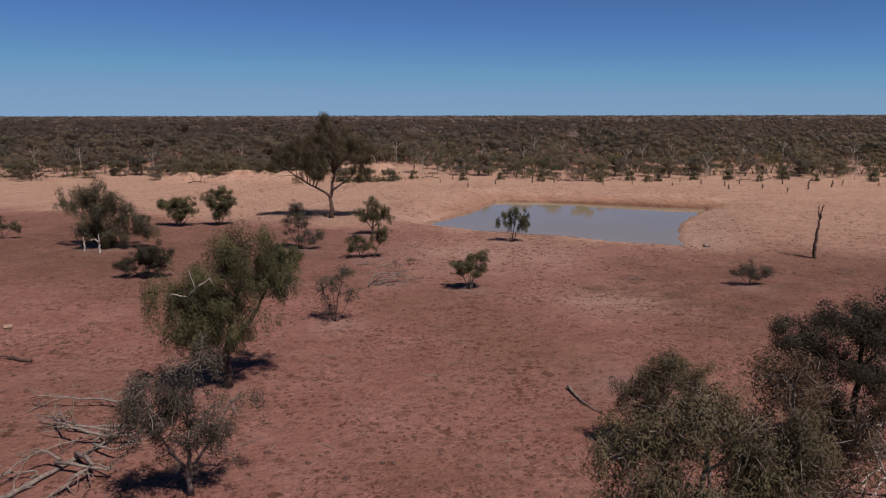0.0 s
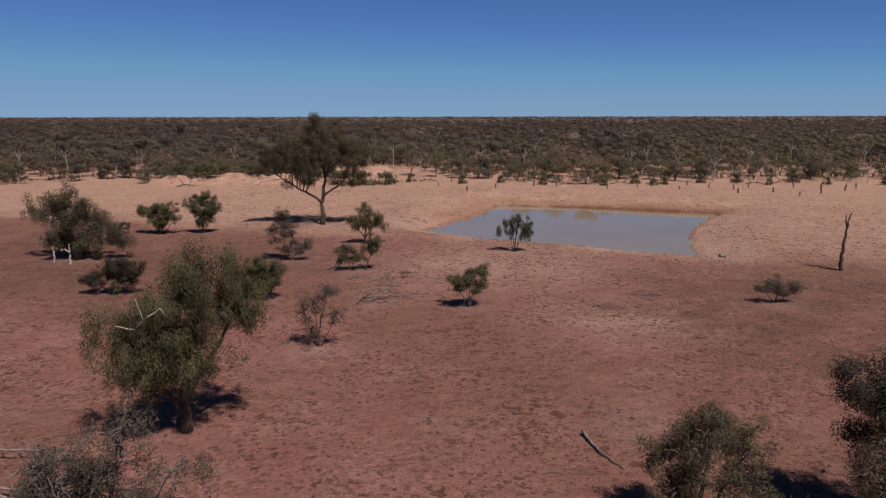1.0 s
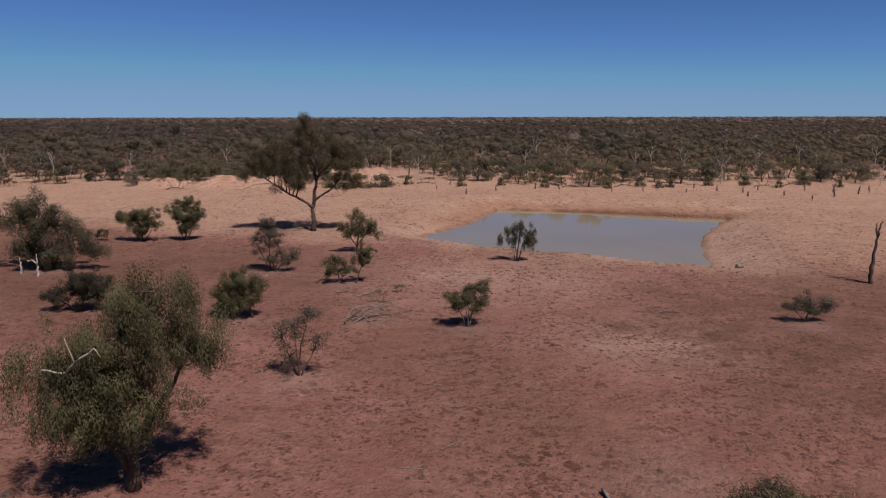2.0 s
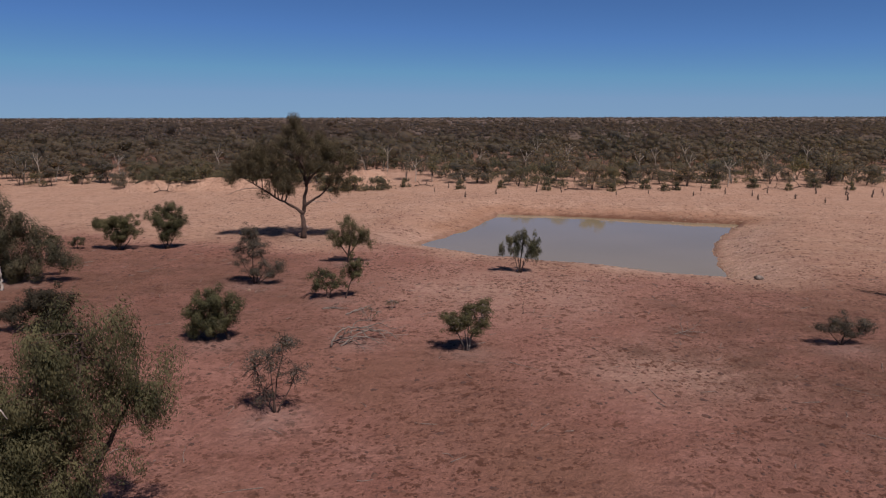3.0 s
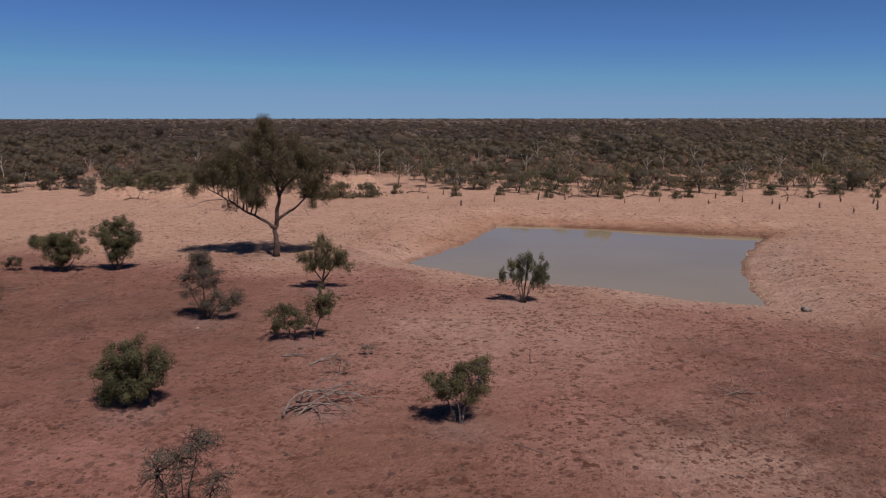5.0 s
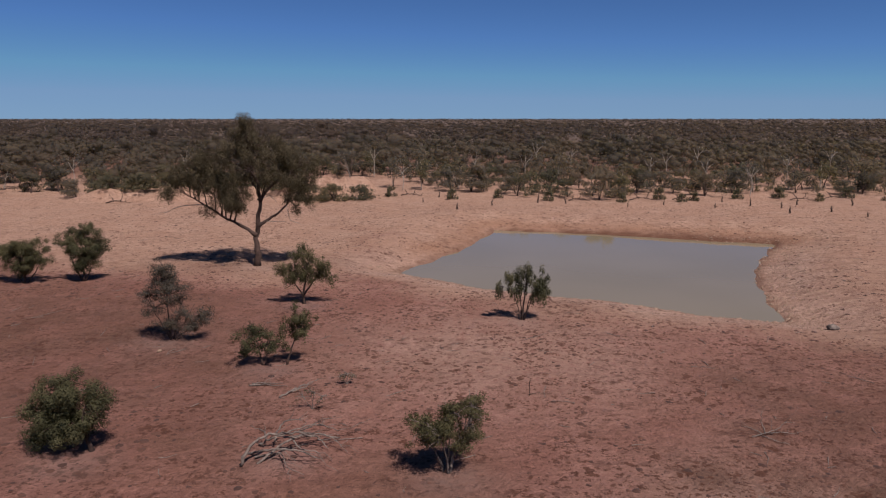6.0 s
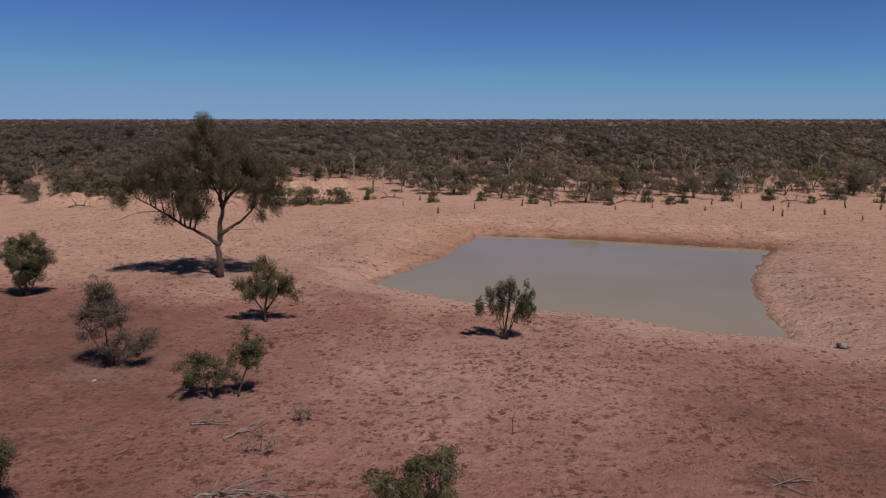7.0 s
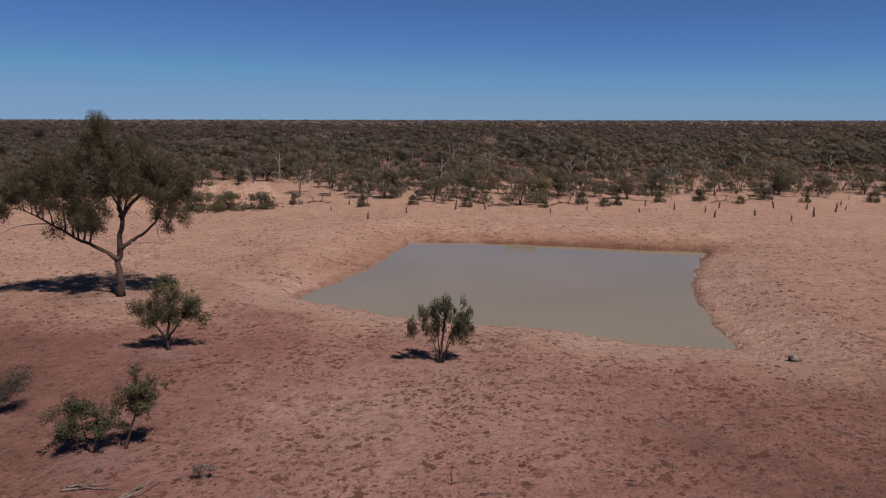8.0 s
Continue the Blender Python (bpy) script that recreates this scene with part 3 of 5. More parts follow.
grow("gum_tree", on(-16.15, 93.8),
     [[(0, 0, 0), (0.1, 0, 1.8), (0.2, 0, 3.4), (0.5, 0, 5.4), (0.55, 0.1, 6.6), (0.15, 0, 8.6), (-0.1, 0, 10.4), (-0.4, 0, 12.4)], [(0.1, 0, 2.9), (-1.4, 0, 3.9), (-3.0, 0, 4.7), (-4.8, 0, 5.9), (-6.8, 0.2, 7.0)],
      [(0.3, 0, 3.8), (1.2, 0, 4.4), (2.2, 0, 5.0), (3.2, 0.1, 6.0), (3.5, 0.1, 7.3)], [(0.5, 0, 6.2), (1.6, 0.2, 7.6), (3.2, 0.3, 8.8), (5.0, 0.3, 9.8)]],
     [(0, 0.99, -0.5, 0.0, 13.4, 0.8, 1.3, 0.6, 14), (0, 0.94, -0.7, 0.0, 12.5, 1.1, 1.8, 0.9, 20), (0, 0.88, -0.2, 0.4, 11.8, 1.6, 2.3, 0.9, 22), (0, 0.85, 1.5, 0.0, 11.8, 1.3, 2.0, 0.9, 16), (0, 0.76, -2.2, 0.3, 11.0, 1.6, 2.3, 0.9, 22), (0, 0.76, 1.0, -0.4, 10.6, 2.0, 2.7, 1.0, 29), (0, 0.76, 2.8, 0.4, 10.8, 1.3, 2.2, 0.9, 18),
      (0, 0.68, -0.6, -1.6, 9.6, 2.3, 2.7, 1.1, 33), (0, 0.68, -3.7, 0.0, 9.8, 1.8, 2.7, 1.0, 26), (3, 0.9, 4.5, 0.3, 9.9, 1.6, 2.3, 1.0, 24), (3, 0.99, 5.5, 0.3, 9.4, 1.3, 2.1, 0.9, 16), (3, 0.7, 2.9, 0.4, 9.0, 1.5, 2.2, 0.9, 19), (0, 0.6, 0.4, 3.6, 9.1, 2.5, 2.7, 1.2, 24)]
     + [(1, 0.8, -4.9, 0.0, 9.0, 1.6, 2.3, 0.9, 22), (1, 0.9, -6.2, 0.3, 8.2, 1.6, 2.2, 0.8, 22), (1, 0.99, -7.6, 0.3, 7.5, 1.3, 2.1, 0.7, 16), (1, 0.85, -4.7, -0.4, 7.6, 1.4, 2.1, 0.9, 18), (1, 0.6, -3.6, 0.3, 8.2, 1.5, 2.2, 0.9, 19), (1, 0.99, -8.3, 0.1, 6.7, 0.7, 1.3, 0.4, 7),
        (1, 0.45, -2.4, -0.4, 7.5, 1.6, 2.2, 1.1, 28), (1, 0.4, -1.7, -0.7, 6.2, 1.3, 1.8, 0.8, 21), (1, 0.5, -3.2, 0.0, 6.4, 1.0, 1.4, 0.6, 11), (1, 0.62, -4.1, -0.1, 5.5, 0.8, 0.8, 0.35, 6), (0, 0.55, -0.6, 1.0, 8.3, 1.5, 2.1, 0.9, 19)]
     + [(2, 0.95, 3.9, 0.0, 8.2, 1.4, 2.1, 0.8, 19), (2, 0.99, 4.8, 0.1, 7.8, 1.3, 2.0, 0.8, 16), (2, 0.9, 4.2, 0.0, 6.7, 0.7, 1.2, 0.7, 10), (2, 0.95, 5.1, 0.1, 6.3, 0.5, 0.9, 0.7, 7), (2, 0.8, 3.9, 0.0, 5.5, 0.3, 0.7, 0.7, 6), (1, 0.85, -5.6, 0.4, 9.6, 1.3, 1.6, 0.8, 18), (0, 0.7, -4.2, -0.6, 10.6, 1.2, 1.5, 0.8, 16), (1, 0.95, -6.9, -0.4, 8.7, 1.0, 1.3, 0.7, 13), (0, 0.78, 3.4, -0.6, 10.6, 1.0, 1.3, 0.8, 13), (1, 0.4, -1.0, -0.8, 7.2, 1.2, 1.4, 1.0, 22), (1, 0.5, -2.7, -0.7, 6.9, 1.3, 1.5, 0.9, 22), (1, 0.35, -1.2, -0.9, 5.9, 0.9, 1.0, 0.6, 14), (0, 0.5, 1.6, -0.6, 8.4, 1.2, 1.5, 0.8, 16), (3, 0.8, 3.8, -1.4, 8.6, 1.5, 1.4, 0.9, 18), (1, 0.7, -4.4, -1.5, 8.0, 1.5, 1.4, 0.9, 18), (2, 0.7, 3.2, -0.1, 6.6, 0.6, 0.9, 0.4, 6)],
     GUM, "tall spreading gum tree with dark olive crown, alone on the flat", seed=3, leaf=0.165, per=122, spread=0.40, droop=0.55, radius=0.27, twig=0.02, sides=9,
     spurs=[(0.05, [(-4.6, 0, 5.8), (-6.8, 0, 5.7), (-9.2, 0.1, 5.0)]), (0.05, [(0.5, 0, 6.3), (1.5, 0, 6.7), (2.1, 0.1, 6.1)]), (0.04, [(1.0, 0, 4.3), (2.2, -0.2, 4.3), (3.2, -0.2, 4.2)]), (0.03, [(3.0, 0, 5.7), (3.4, -0.2, 4.4), (4.6, -0.2, 3.9)])])

grow("gum_tree", on(-36.6, 72.6),
     [[(0, 0, 0), (-0.3, 0, 1.5), (-0.6, 0, 3.5), (-0.8, 0, 5.5)], [(0.3, 0.2, 0), (1.0, 0.2, 1.4), (2.2, 0.2, 3.0)], [(-0.3, 0.1, 0), (-1.4, 0, 1.6), (-2.4, 0, 3.8)]],
     [(0, 0.95, -0.7, 0, 5.8, 1.9, 1.9, 1.3, 30), (2, 0.9, -2.4, 0, 4.7, 1.7, 1.8, 1.4, 26), (0, 0.6, 0.9, 0.2, 4.0, 2.0, 1.9, 1.6, 30), (1, 0.8, 2.6, 0.2, 2.9, 1.9, 1.6, 1.2, 22), (0, 0.5, -0.8, -0.6, 2.6, 2.0, 1.6, 1.3, 26), (1, 0.95, 4.0, 0.4, 2.2, 1.3, 1.2, 0.8, 12), (1, 0.5, 1.2, -0.5, 1.5, 1.7, 1.2, 0.8, 24), (2, 0.5, -1.6, -0.4, 1.9, 1.5, 1.2, 1.0, 22), (0, 0.7, 0.2, -0.7, 4.4, 1.6, 1.2, 1.2, 24), (0, 0.3, 0.0, -0.4, 1.2, 1.6, 1.0, 0.7, 20)],
     GREY, "rounded grey-green gum tree with dense low crown", seed=4, leaf=0.20, per=155, spread=0.46, radius=0.2)

grow("bush", on(-34.4, 87.2),
     [[(0, 0, 0), (0.2, 0, 1.0), (0.6, 0, 2.4)], [(-0.1, 0, 0), (-0.7, 0, 1.0), (-1.3, 0, 2.2)], [(0.2, 0.1, 0), (0.9, 0.2, 0.9), (1.5, 0.2, 1.9)]],
     [(0, 0.9, 0.5, 0, 3.3, 1.3, 1.2, 0.7, 24), (1, 0.9, -1.5, 0, 2.9, 1.1, 1.1, 0.8, 20), (2, 0.9, 1.5, 0.2, 2.4, 0.9, 1.0, 0.9, 16), (0, 0.6, 0, -0.3, 1.9, 1.2, 1.0, 0.7, 14), (0, 0.5, 0.0, 0, 1.2, 0.8, 0.8, 0.6, 16), (1, 0.8, -0.6, -0.1, 2.5, 0.9, 0.9, 0.7, 14), (0, 0.8, 0.9, 0, 2.5, 0.9, 0.9, 0.7, 14)],
     OLIVE, "rounded olive-green bush with several slim stems", "bush", 5, leaf=0.16, per=165, spread=0.33, radius=0.09, droop=0.2)
grow("bush", on(-29.6, 87.8),
     [[(0, 0, 0), (0.1, 0, 1.4), (0.5, 0, 3.3)], [(-0.1, 0, 0), (-0.7, 0, 1.4), (-1.2, 0, 2.8)], [(0.1, 0, 0), (0.8, 0, 1.2), (1.4, 0, 2.4)]],
     [(0, 0.9, 0.5, 0, 4.2, 1.2, 1.2, 0.9, 24), (1, 0.9, -1.1, 0, 3.5, 1.1, 1.1, 0.9, 20), (2, 0.9, 1.4, 0.1, 3.1, 0.9, 1.0, 0.9, 16), (0, 0.6, 0.0, -0.3, 2.5, 1.1, 1.0, 0.8, 14), (0, 0.5, 0.0, 0, 1.6, 0.7, 0.7, 0.6, 14), (1, 0.8, -0.5, -0.1, 3.2, 0.9, 0.9, 0.8, 14), (0, 0.8, 0.9, 0, 3.3, 0.9, 0.9, 0.8, 14), (2, 0.6, 0.7, 0, 2.1, 0.7, 0.8, 0.6, 10)],
     OLIVE, "vase-shaped olive-green bush on dark slender stems", "bush", 6, leaf=0.16, per=165, spread=0.33, radius=0.10, droop=0.2)
grow("bush", on(-26.3, 58.6),
     [[(0, 0, 0), (0.5, 0, 0.8), (1.1, 0, 1.9)], [(0, 0, 0), (-0.9, 0, 0.6), (-1.9, 0, 1.0)]],
     [(0, 0.9, 1.0, 0, 2.5, 1.3, 1.2, 0.8, 24), (0, 0.7, 0.0, 0, 1.9, 1.3, 1.1, 0.7, 20), (1, 0.8, -1.6, 0, 1.2, 1.0, 0.9, 0.45, 14), (0, 0.9, 1.9, 0.3, 1.8, 0.7, 0.9, 0.6, 9), (0, 0.6, 0.5, -0.2, 2.2, 1.0, 0.9, 0.6, 14), (0, 0.4, 0.9, -0.2, 1.2, 1.0, 0.9, 0.6, 14)],
     DARK, "low dark green bush leaning to one side", "bush", 7, leaf=0.179, per=115, spread=0.31, radius=0.11, droop=0.2)
grow("bush", on(-13.9, 56.6),
     [[(0.9, 0, 0), (0.7, 0, 0.9), (0.2, 0, 2.2)], [(0, 0.3, 0), (-0.5, 0.2, 0.8), (-0.8, 0.1, 1.7)]],
     [(0, 0.9, -0.2, 0, 2.6, 1.0, 1.0, 0.7, 24), (1, 0.9, -1.0, 0, 1.7, 0.9, 0.9, 0.8, 20), (0, 0.6, 0.8, 0, 1.8, 0.9, 0.9, 0.7, 18), (1, 0.5, -0.2, -0.2, 1.1, 1.0, 0.9, 0.6, 16), (0, 0.4, 0.5, -0.3, 1.1, 0.9, 0.8, 0.6, 16), (0, 0.8, 0.4, 0, 2.2, 0.8, 0.8, 0.6, 14), (1, 0.6, -1.0, -0.1, 0.9, 0.7, 0.7, 0.5, 12)],
     OLIVE, "dense mid-green bush with a short pale stem", "bush", 8, leaf=0.135, per=200, spread=0.30, radius=0.10, droop=0.3)
grow("shrub", on(-15.6, 71.6),
     [[(0, 0, 0), (-0.1, 0, 1.4), (0.0, 0, 3.7)], [(0.0, 0, 0), (-0.6, 0, 1.2), (-1.4, 0, 2.8)], [(0.2, 0, 0), (0.9, 0, 1.1), (1.7, 0, 2.4)], [(0.1, 0.1, 0), (0.5, 0.3, 1.5), (0.9, 0.5, 3.2)], [(0.3, 0, 0), (1.2, 0, 0.7), (2.2, 0, 1.3)]],
     [(0, 0.97, -0.1, 0, 4.4, 0.8, 0.8, 0.8, 34), (0, 0.75, 0.1, 0, 3.3, 1.0, 1.0, 0.8, 34), (1, 0.95, -1.3, 0, 3.0, 0.6, 0.7, 0.6, 11), (1, 0.7, -0.9, 0, 2.0, 0.7, 0.7, 0.6, 9), (2, 0.6, 0.9, 0, 1.7, 0.5, 0.6, 0.5, 6), (3, 0.7, 0.5, 0.3, 2.5, 0.5, 0.6, 0.5, 8),
      (4, 0.9, 2.0, 0, 1.5, 0.7, 0.7, 0.5, 14), (4, 0.6, 1.3, -0.1, 0.9, 0.8, 0.7, 0.4, 14), (0, 0.35, 0.1, -0.2, 1.1, 0.8, 0.8, 0.5, 14)],
     ASHY, "thin grey-green shrub with wispy fanned twigs and dark top", "shrub", 9, leaf=0.14, per=84, spread=0.32, radius=0.07, droop=0.0, bare=26, twig=0.016, every=1)
grow("small_tree", on(-8.85, 80.0),
     [[(0, 0, 0), (0.0, 0, 1.0), (0.25, 0, 2.4), (0.1, 0, 3.6)], [(0, 0, 0.7), (0.8, 0, 1.8), (1.4, 0, 2.6)], [(0, 0, 0.6), (-0.7, 0, 1.7), (-1.2, 0, 2.5)]],
     [(0, 0.95, -0.1, 0, 3.9, 0.90, 1.01, 0.67, 22), (0, 0.7, 0.3, 0.2, 2.9, 1.12, 1.12, 0.67, 27), (1, 0.9, 1.5, 0, 2.7, 0.90, 1.01, 0.67, 20), (2, 0.9, -1.3, 0, 2.6, 0.90, 0.90, 0.67, 20), (1, 0.95, 2.1, 0, 2.1, 0.45, 0.56, 0.56, 8), (0, 0.6, 0.2, -0.2, 2.2, 1.01, 0.90, 0.56, 21), (1, 0.7, 0.9, 0, 2.2, 0.78, 0.78, 0.56, 15), (2, 0.7, -0.8, 0, 2.1, 0.78, 0.78, 0.56, 15)],
     OLIVE, "small olive-green tree with forked trunk and drooping leaves", "tree", 10, leaf=0.145, per=85, spread=0.26, radius=0.11, droop=0.55)
grow("small_tree", on(-7.3, 67.4),
     [[(0, 0, 0), (0.3, 0, 0.9), (0.7, 0, 2.0), (0.9, 0, 2.9)]],
     [(0, 0.95, 0.9, 0, 2.8, 0.69, 0.69, 0.57, 15), (0, 0.75, 0.5, 0, 2.1, 0.80, 0.80, 0.57, 17), (0, 0.7, 1.1, 0.1, 1.9, 0.57, 0.69, 0.57, 11), (0, 0.85, 0.7, 0, 2.4, 0.80, 0.69, 0.57, 14)],
     OLIVE, "slender young tree leaning on a thin trunk", "tree", 11, leaf=0.157, per=55, spread=0.21, radius=0.06, droop=0.4)
grow("shrub", on(-8.6, 67.2),
     [[(0, 0, 0), (-0.2, 0, 0.8), (-0.3, 0, 1.7)], [(0.1, 0, 0), (0.3, 0, 0.7), (0.5, 0, 1.3)]],
     [(0, 0.9, -0.3, 0, 1.8, 0.96, 0.84, 0.60, 22), (1, 0.9, 0.4, 0, 1.3, 0.72, 0.72, 0.60, 14), (0, 0.6, -0.9, 0, 1.2, 0.60, 0.72, 0.48, 11), (0, 0.5, 0.0, 0, 1.0, 0.96, 0.84, 0.48, 19)],
     OLIVE, "low sparse olive shrub", "shrub", 12, leaf=0.157, per=57, spread=0.23, radius=0.05, droop=0.3)
grow("small_tree", on(7.2, 76.4),
     [[(0, 0, 0), (0.05, 0, 1.2), (0.25, 0, 2.4), (0.3, 0, 3.4)], [(-0.1, 0, 0), (-0.35, 0, 1.1), (-1.0, 0, 2.8)], [(0.15, 0, 0), (0.5, 0, 1.1), (1.2, 0, 2.7)], [(0.05, 0.15, 0), (-0.1, 0.3, 1.4), (-0.3, 0.5, 3.0)], [(0.1, -0.1, 0), (0.4, -0.3, 1.2), (0.7, -0.5, 2.8)]],
     [(0, 0.95, 0.4, 0, 3.4, 0.5, 0.5, 0.45, 12), (2, 0.9, 1.3, 0, 2.9, 0.5, 0.6, 0.55, 15), (2, 0.7, 1.3, 0.1, 2.1, 0.5, 0.6, 0.55, 13), (1, 0.9, -1.0, 0, 3.0, 0.5, 0.5, 0.4, 9), (1, 0.8, -1.7, 0, 2.4, 0.35, 0.4, 0.6, 7), (3, 0.9, -0.3, 0.5, 3.0, 0.5, 0.5, 0.45, 9), (4, 0.9, 0.8, -0.5, 2.7, 0.5, 0.5, 0.5, 12), (0, 0.7, 0.3, 0.1, 2.5, 0.6, 0.5, 0.5, 10), (1, 0.6, -0.7, -0.1, 2.0, 0.45, 0.5, 0.5, 7)] + [(4, 0.6, 0.8, -0.3, 1.8, 0.5, 0.5, 0.4, 9), (2, 0.95, 1.6, 0, 1.7, 0.3, 0.4, 0.5, 5), (3, 0.6, -0.2, 0.3, 2.2, 0.5, 0.5, 0.4, 7)],
     OLIVE, "small drooping green tree of several slim stems beside the dam", "tree", 13, leaf=0.20, per=50, spread=0.20, radius=0.075, droop=0.75, slim=0.26)
grow("bush", on(1.9, 55.3),
     [[(0.1, 0, 0), (0.3, 0, 0.9), (0.9, 0, 2.3)], [(-0.1, 0, 0), (-0.4, 0, 0.8), (-1.0, 0, 1.8)], [(0, 0.1, 0), (0.1, 0.1, 1.0), (0.1, 0.1, 2.2)], [(0.05, -0.1, 0), (0.0, -0.3, 0.8), (-0.3, -0.6, 1.8)]],
     [(0, 0.95, 1.0, 0, 2.7, 0.55, 0.7, 0.6, 18), (0, 0.75, 0.9, 0, 1.9, 0.6, 0.8, 0.6, 15), (1, 0.95, -1.0, 0, 1.9, 0.65, 0.7, 0.5, 15), (2, 0.95, 0.2, 0, 2.4, 0.6, 0.7, 0.5, 15), (3, 0.9, -0.4, -0.5, 1.9, 0.7, 0.6, 0.5, 14), (1, 0.6, -0.8, 0, 1.3, 0.5, 0.6, 0.4, 9), (0, 0.55, 0.5, -0.2, 1.4, 0.6, 0.6, 0.4, 10), (2, 0.7, -0.2, 0.1, 1.7, 0.6, 0.6, 0.4, 11)],
     OLIVE, "upright vase-shaped grey-green bush on pale stems", "bush", 14, wood=DEAD, leaf=0.15, per=92, spread=0.27, radius=0.08, droop=0.0, bare=10, slim=0.26)
grow("shrub", on(-7.6, 46.5),
     [[(0, 0, 0), (0.1, 0, 1.2), (0.6, 0, 3.3)], [(0, 0, 0), (-0.4, 0, 1.0), (-0.9, 0, 2.3)], [(0.1, 0, 0), (0.8, 0, 1.2), (1.3, 0, 2.5)], [(0, 0, 0.2), (-0.1, 0.3, 1.4), (-0.3, 0.5, 2.8)]],
     [(0, 0.95, 0.7, 0, 3.5, 0.6, 0.6, 0.6, 8), (1, 0.9, -0.8, 0, 2.2, 0.7, 0.8, 0.8, 9), (2, 0.9, 1.1, 0, 2.0, 0.6, 0.8, 0.8, 7), (3, 0.9, -0.2, 0.3, 2.5, 0.8, 0.8, 0.8, 9), (1, 0.5, -0.4, -0.2, 1.1, 0.8, 0.8, 0.6, 7)],
     ASHY, "half-dead twiggy grey shrub with few leaves", "shrub", 15, wood=BARK, leaf=0.146, per=56, spread=0.30, radius=0.06, droop=0.0, bare=22, twig=0.016)
grow("shrub", on(24.8, 55.8),
     [[(0, 0, 0), (0.1, 0, 0.6), (0.3, 0, 1.2)], [(0, 0, 0), (-0.5, 0, 0.5), (-1.0, 0, 1.0)], [(0, 0, 0), (0.8, 0, 0.6), (1.4, 0, 1.3)]],
     [(0, 0.9, 0.2, 0, 1.4, 0.7, 0.8, 0.5, 14), (1, 0.9, -0.8, 0, 0.9, 0.6, 0.7, 0.4, 9), (2, 0.9, 1.3, 0, 1.2, 0.6, 0.6, 0.4, 9), (0, 0.5, 0.3, -0.1, 0.7, 0.8, 0.7, 0.4, 9)],
     ASHY, "small sparse grey shrub, nearly leafless", "shrub", 16, wood=BARK, leaf=0.134, per=135, spread=0.32, radius=0.06, droop=0.0, bare=14, twig=0.014)
grow("gum_tree", on(-11.3, 34.6),
     [[(0, 0, 0), (0.1, 0, 1.6), (0.5, 0.1, 3.8), (1.1, 0.3, 6.6)], [(0, 0, 0.8), (-0.8, -0.5, 2.4), (-1.5, -1.0, 4.2)], [(0.3, 0, 2.0), (1.4, 0.5, 3.6), (2.2, 0.9, 5.2)]],
     [(0, 0.95, 1.3, 0.3, 7.3, 1.80, 1.80, 1.08, 42), (0, 0.8, 0.2, -0.5, 6.2, 1.80, 1.68, 1.08, 38), (1, 0.95, -1.6, -1.1, 4.7, 1.92, 1.80, 1.20, 42), (2, 0.9, 2.4, 1.1, 5.5, 1.32, 1.44, 1.08, 30), (0, 0.6, 0.7, 0.2, 4.2, 1.80, 1.56, 1.20, 35), (1, 0.6, -1.4, -1.5, 3.5, 1.44, 1.44, 0.96, 25)] + [(0, 0.7, 0.9, 0.3, 5.6, 1.44, 1.32, 0.96, 28), (0, 0.6, -0.3, -0.5, 4.7, 1.32, 1.32, 1.08, 30), (1, 0.8, -1.0, -0.8, 5.4, 1.32, 1.32, 0.96, 25), (1, 0.5, -1.0, -1.0, 3.6, 1.44, 1.32, 0.96, 22), (0, 0.45, 0.4, -0.6, 3.2, 1.4, 1.3, 0.7, 24), (1, 0.6, -0.9, -1.2, 3.0, 1.2, 1.1, 0.7, 20)],
     OLIVE, "leafy weeping gum tree with thick olive crown", seed=17, leaf=0.12, per=235, spread=0.38, droop=0.7, radius=0.24, twig=0.02,
     spurs=[(0.05, [(-0.6, -0.8, 4.0), (-1.0, -1.8, 5.3), (-0.5, -2.1, 5.8), (-0.7, -2.2, 6.7)]), (0.04, [(-1.0, -1.8, 5.3), (-1.7, -2.0, 5.5), (-1.9, -2.0, 5.1)]), (0.04, [(-0.5, -2.1, 5.8), (0.2, -2.1, 6.3), (0.4, -2.1, 6.0)])])
grow("gum_tree", on(-9.4, 24.4),
     [[(0, 0, 0), (0.1, -0.3, 1.6), (0.4, -0.8, 3.4), (1.0, -1.3, 5.4)], [(0, 0, 0.9), (-0.6, -0.8, 2.6), (-0.8, -1.9, 4.8)], [(0.1, 0, 1.0), (1.0, 0.2, 2.4), (1.7, 0.4, 3.6)]],
     [(0, 0.95, 1.3, -1.5, 5.7, 0.99, 0.99, 0.77, 15), (1, 0.95, -0.6, -2.3, 5.0, 0.99, 0.99, 0.77, 15), (0, 0.7, 0.1, -0.9, 4.1, 1.32, 1.10, 0.88, 20), (2, 0.9, 1.7, 0.3, 3.4, 0.99, 0.88, 0.66, 12), (1, 0.5, -1.2, -0.9, 3.1, 1.21, 0.99, 0.77, 16), (0, 0.4, 0.2, -0.2, 2.0, 1.32, 0.99, 0.66, 14), (0, 0.55, 0.6, -0.9, 3.2, 1.21, 0.99, 0.77, 20), (1, 0.75, -0.5, -1.5, 4.0, 0.99, 0.99, 0.77, 18), (2, 0.6, 0.9, 0.1, 2.4, 0.99, 0.88, 0.66, 15)],
     ASHY, "straggly grey-leaved gum tree with pale bare twigs", seed=18, wood=DEAD, leaf=0.13, per=114, spread=0.32, droop=0.4, radius=0.10, bare=9, twig=0.014)
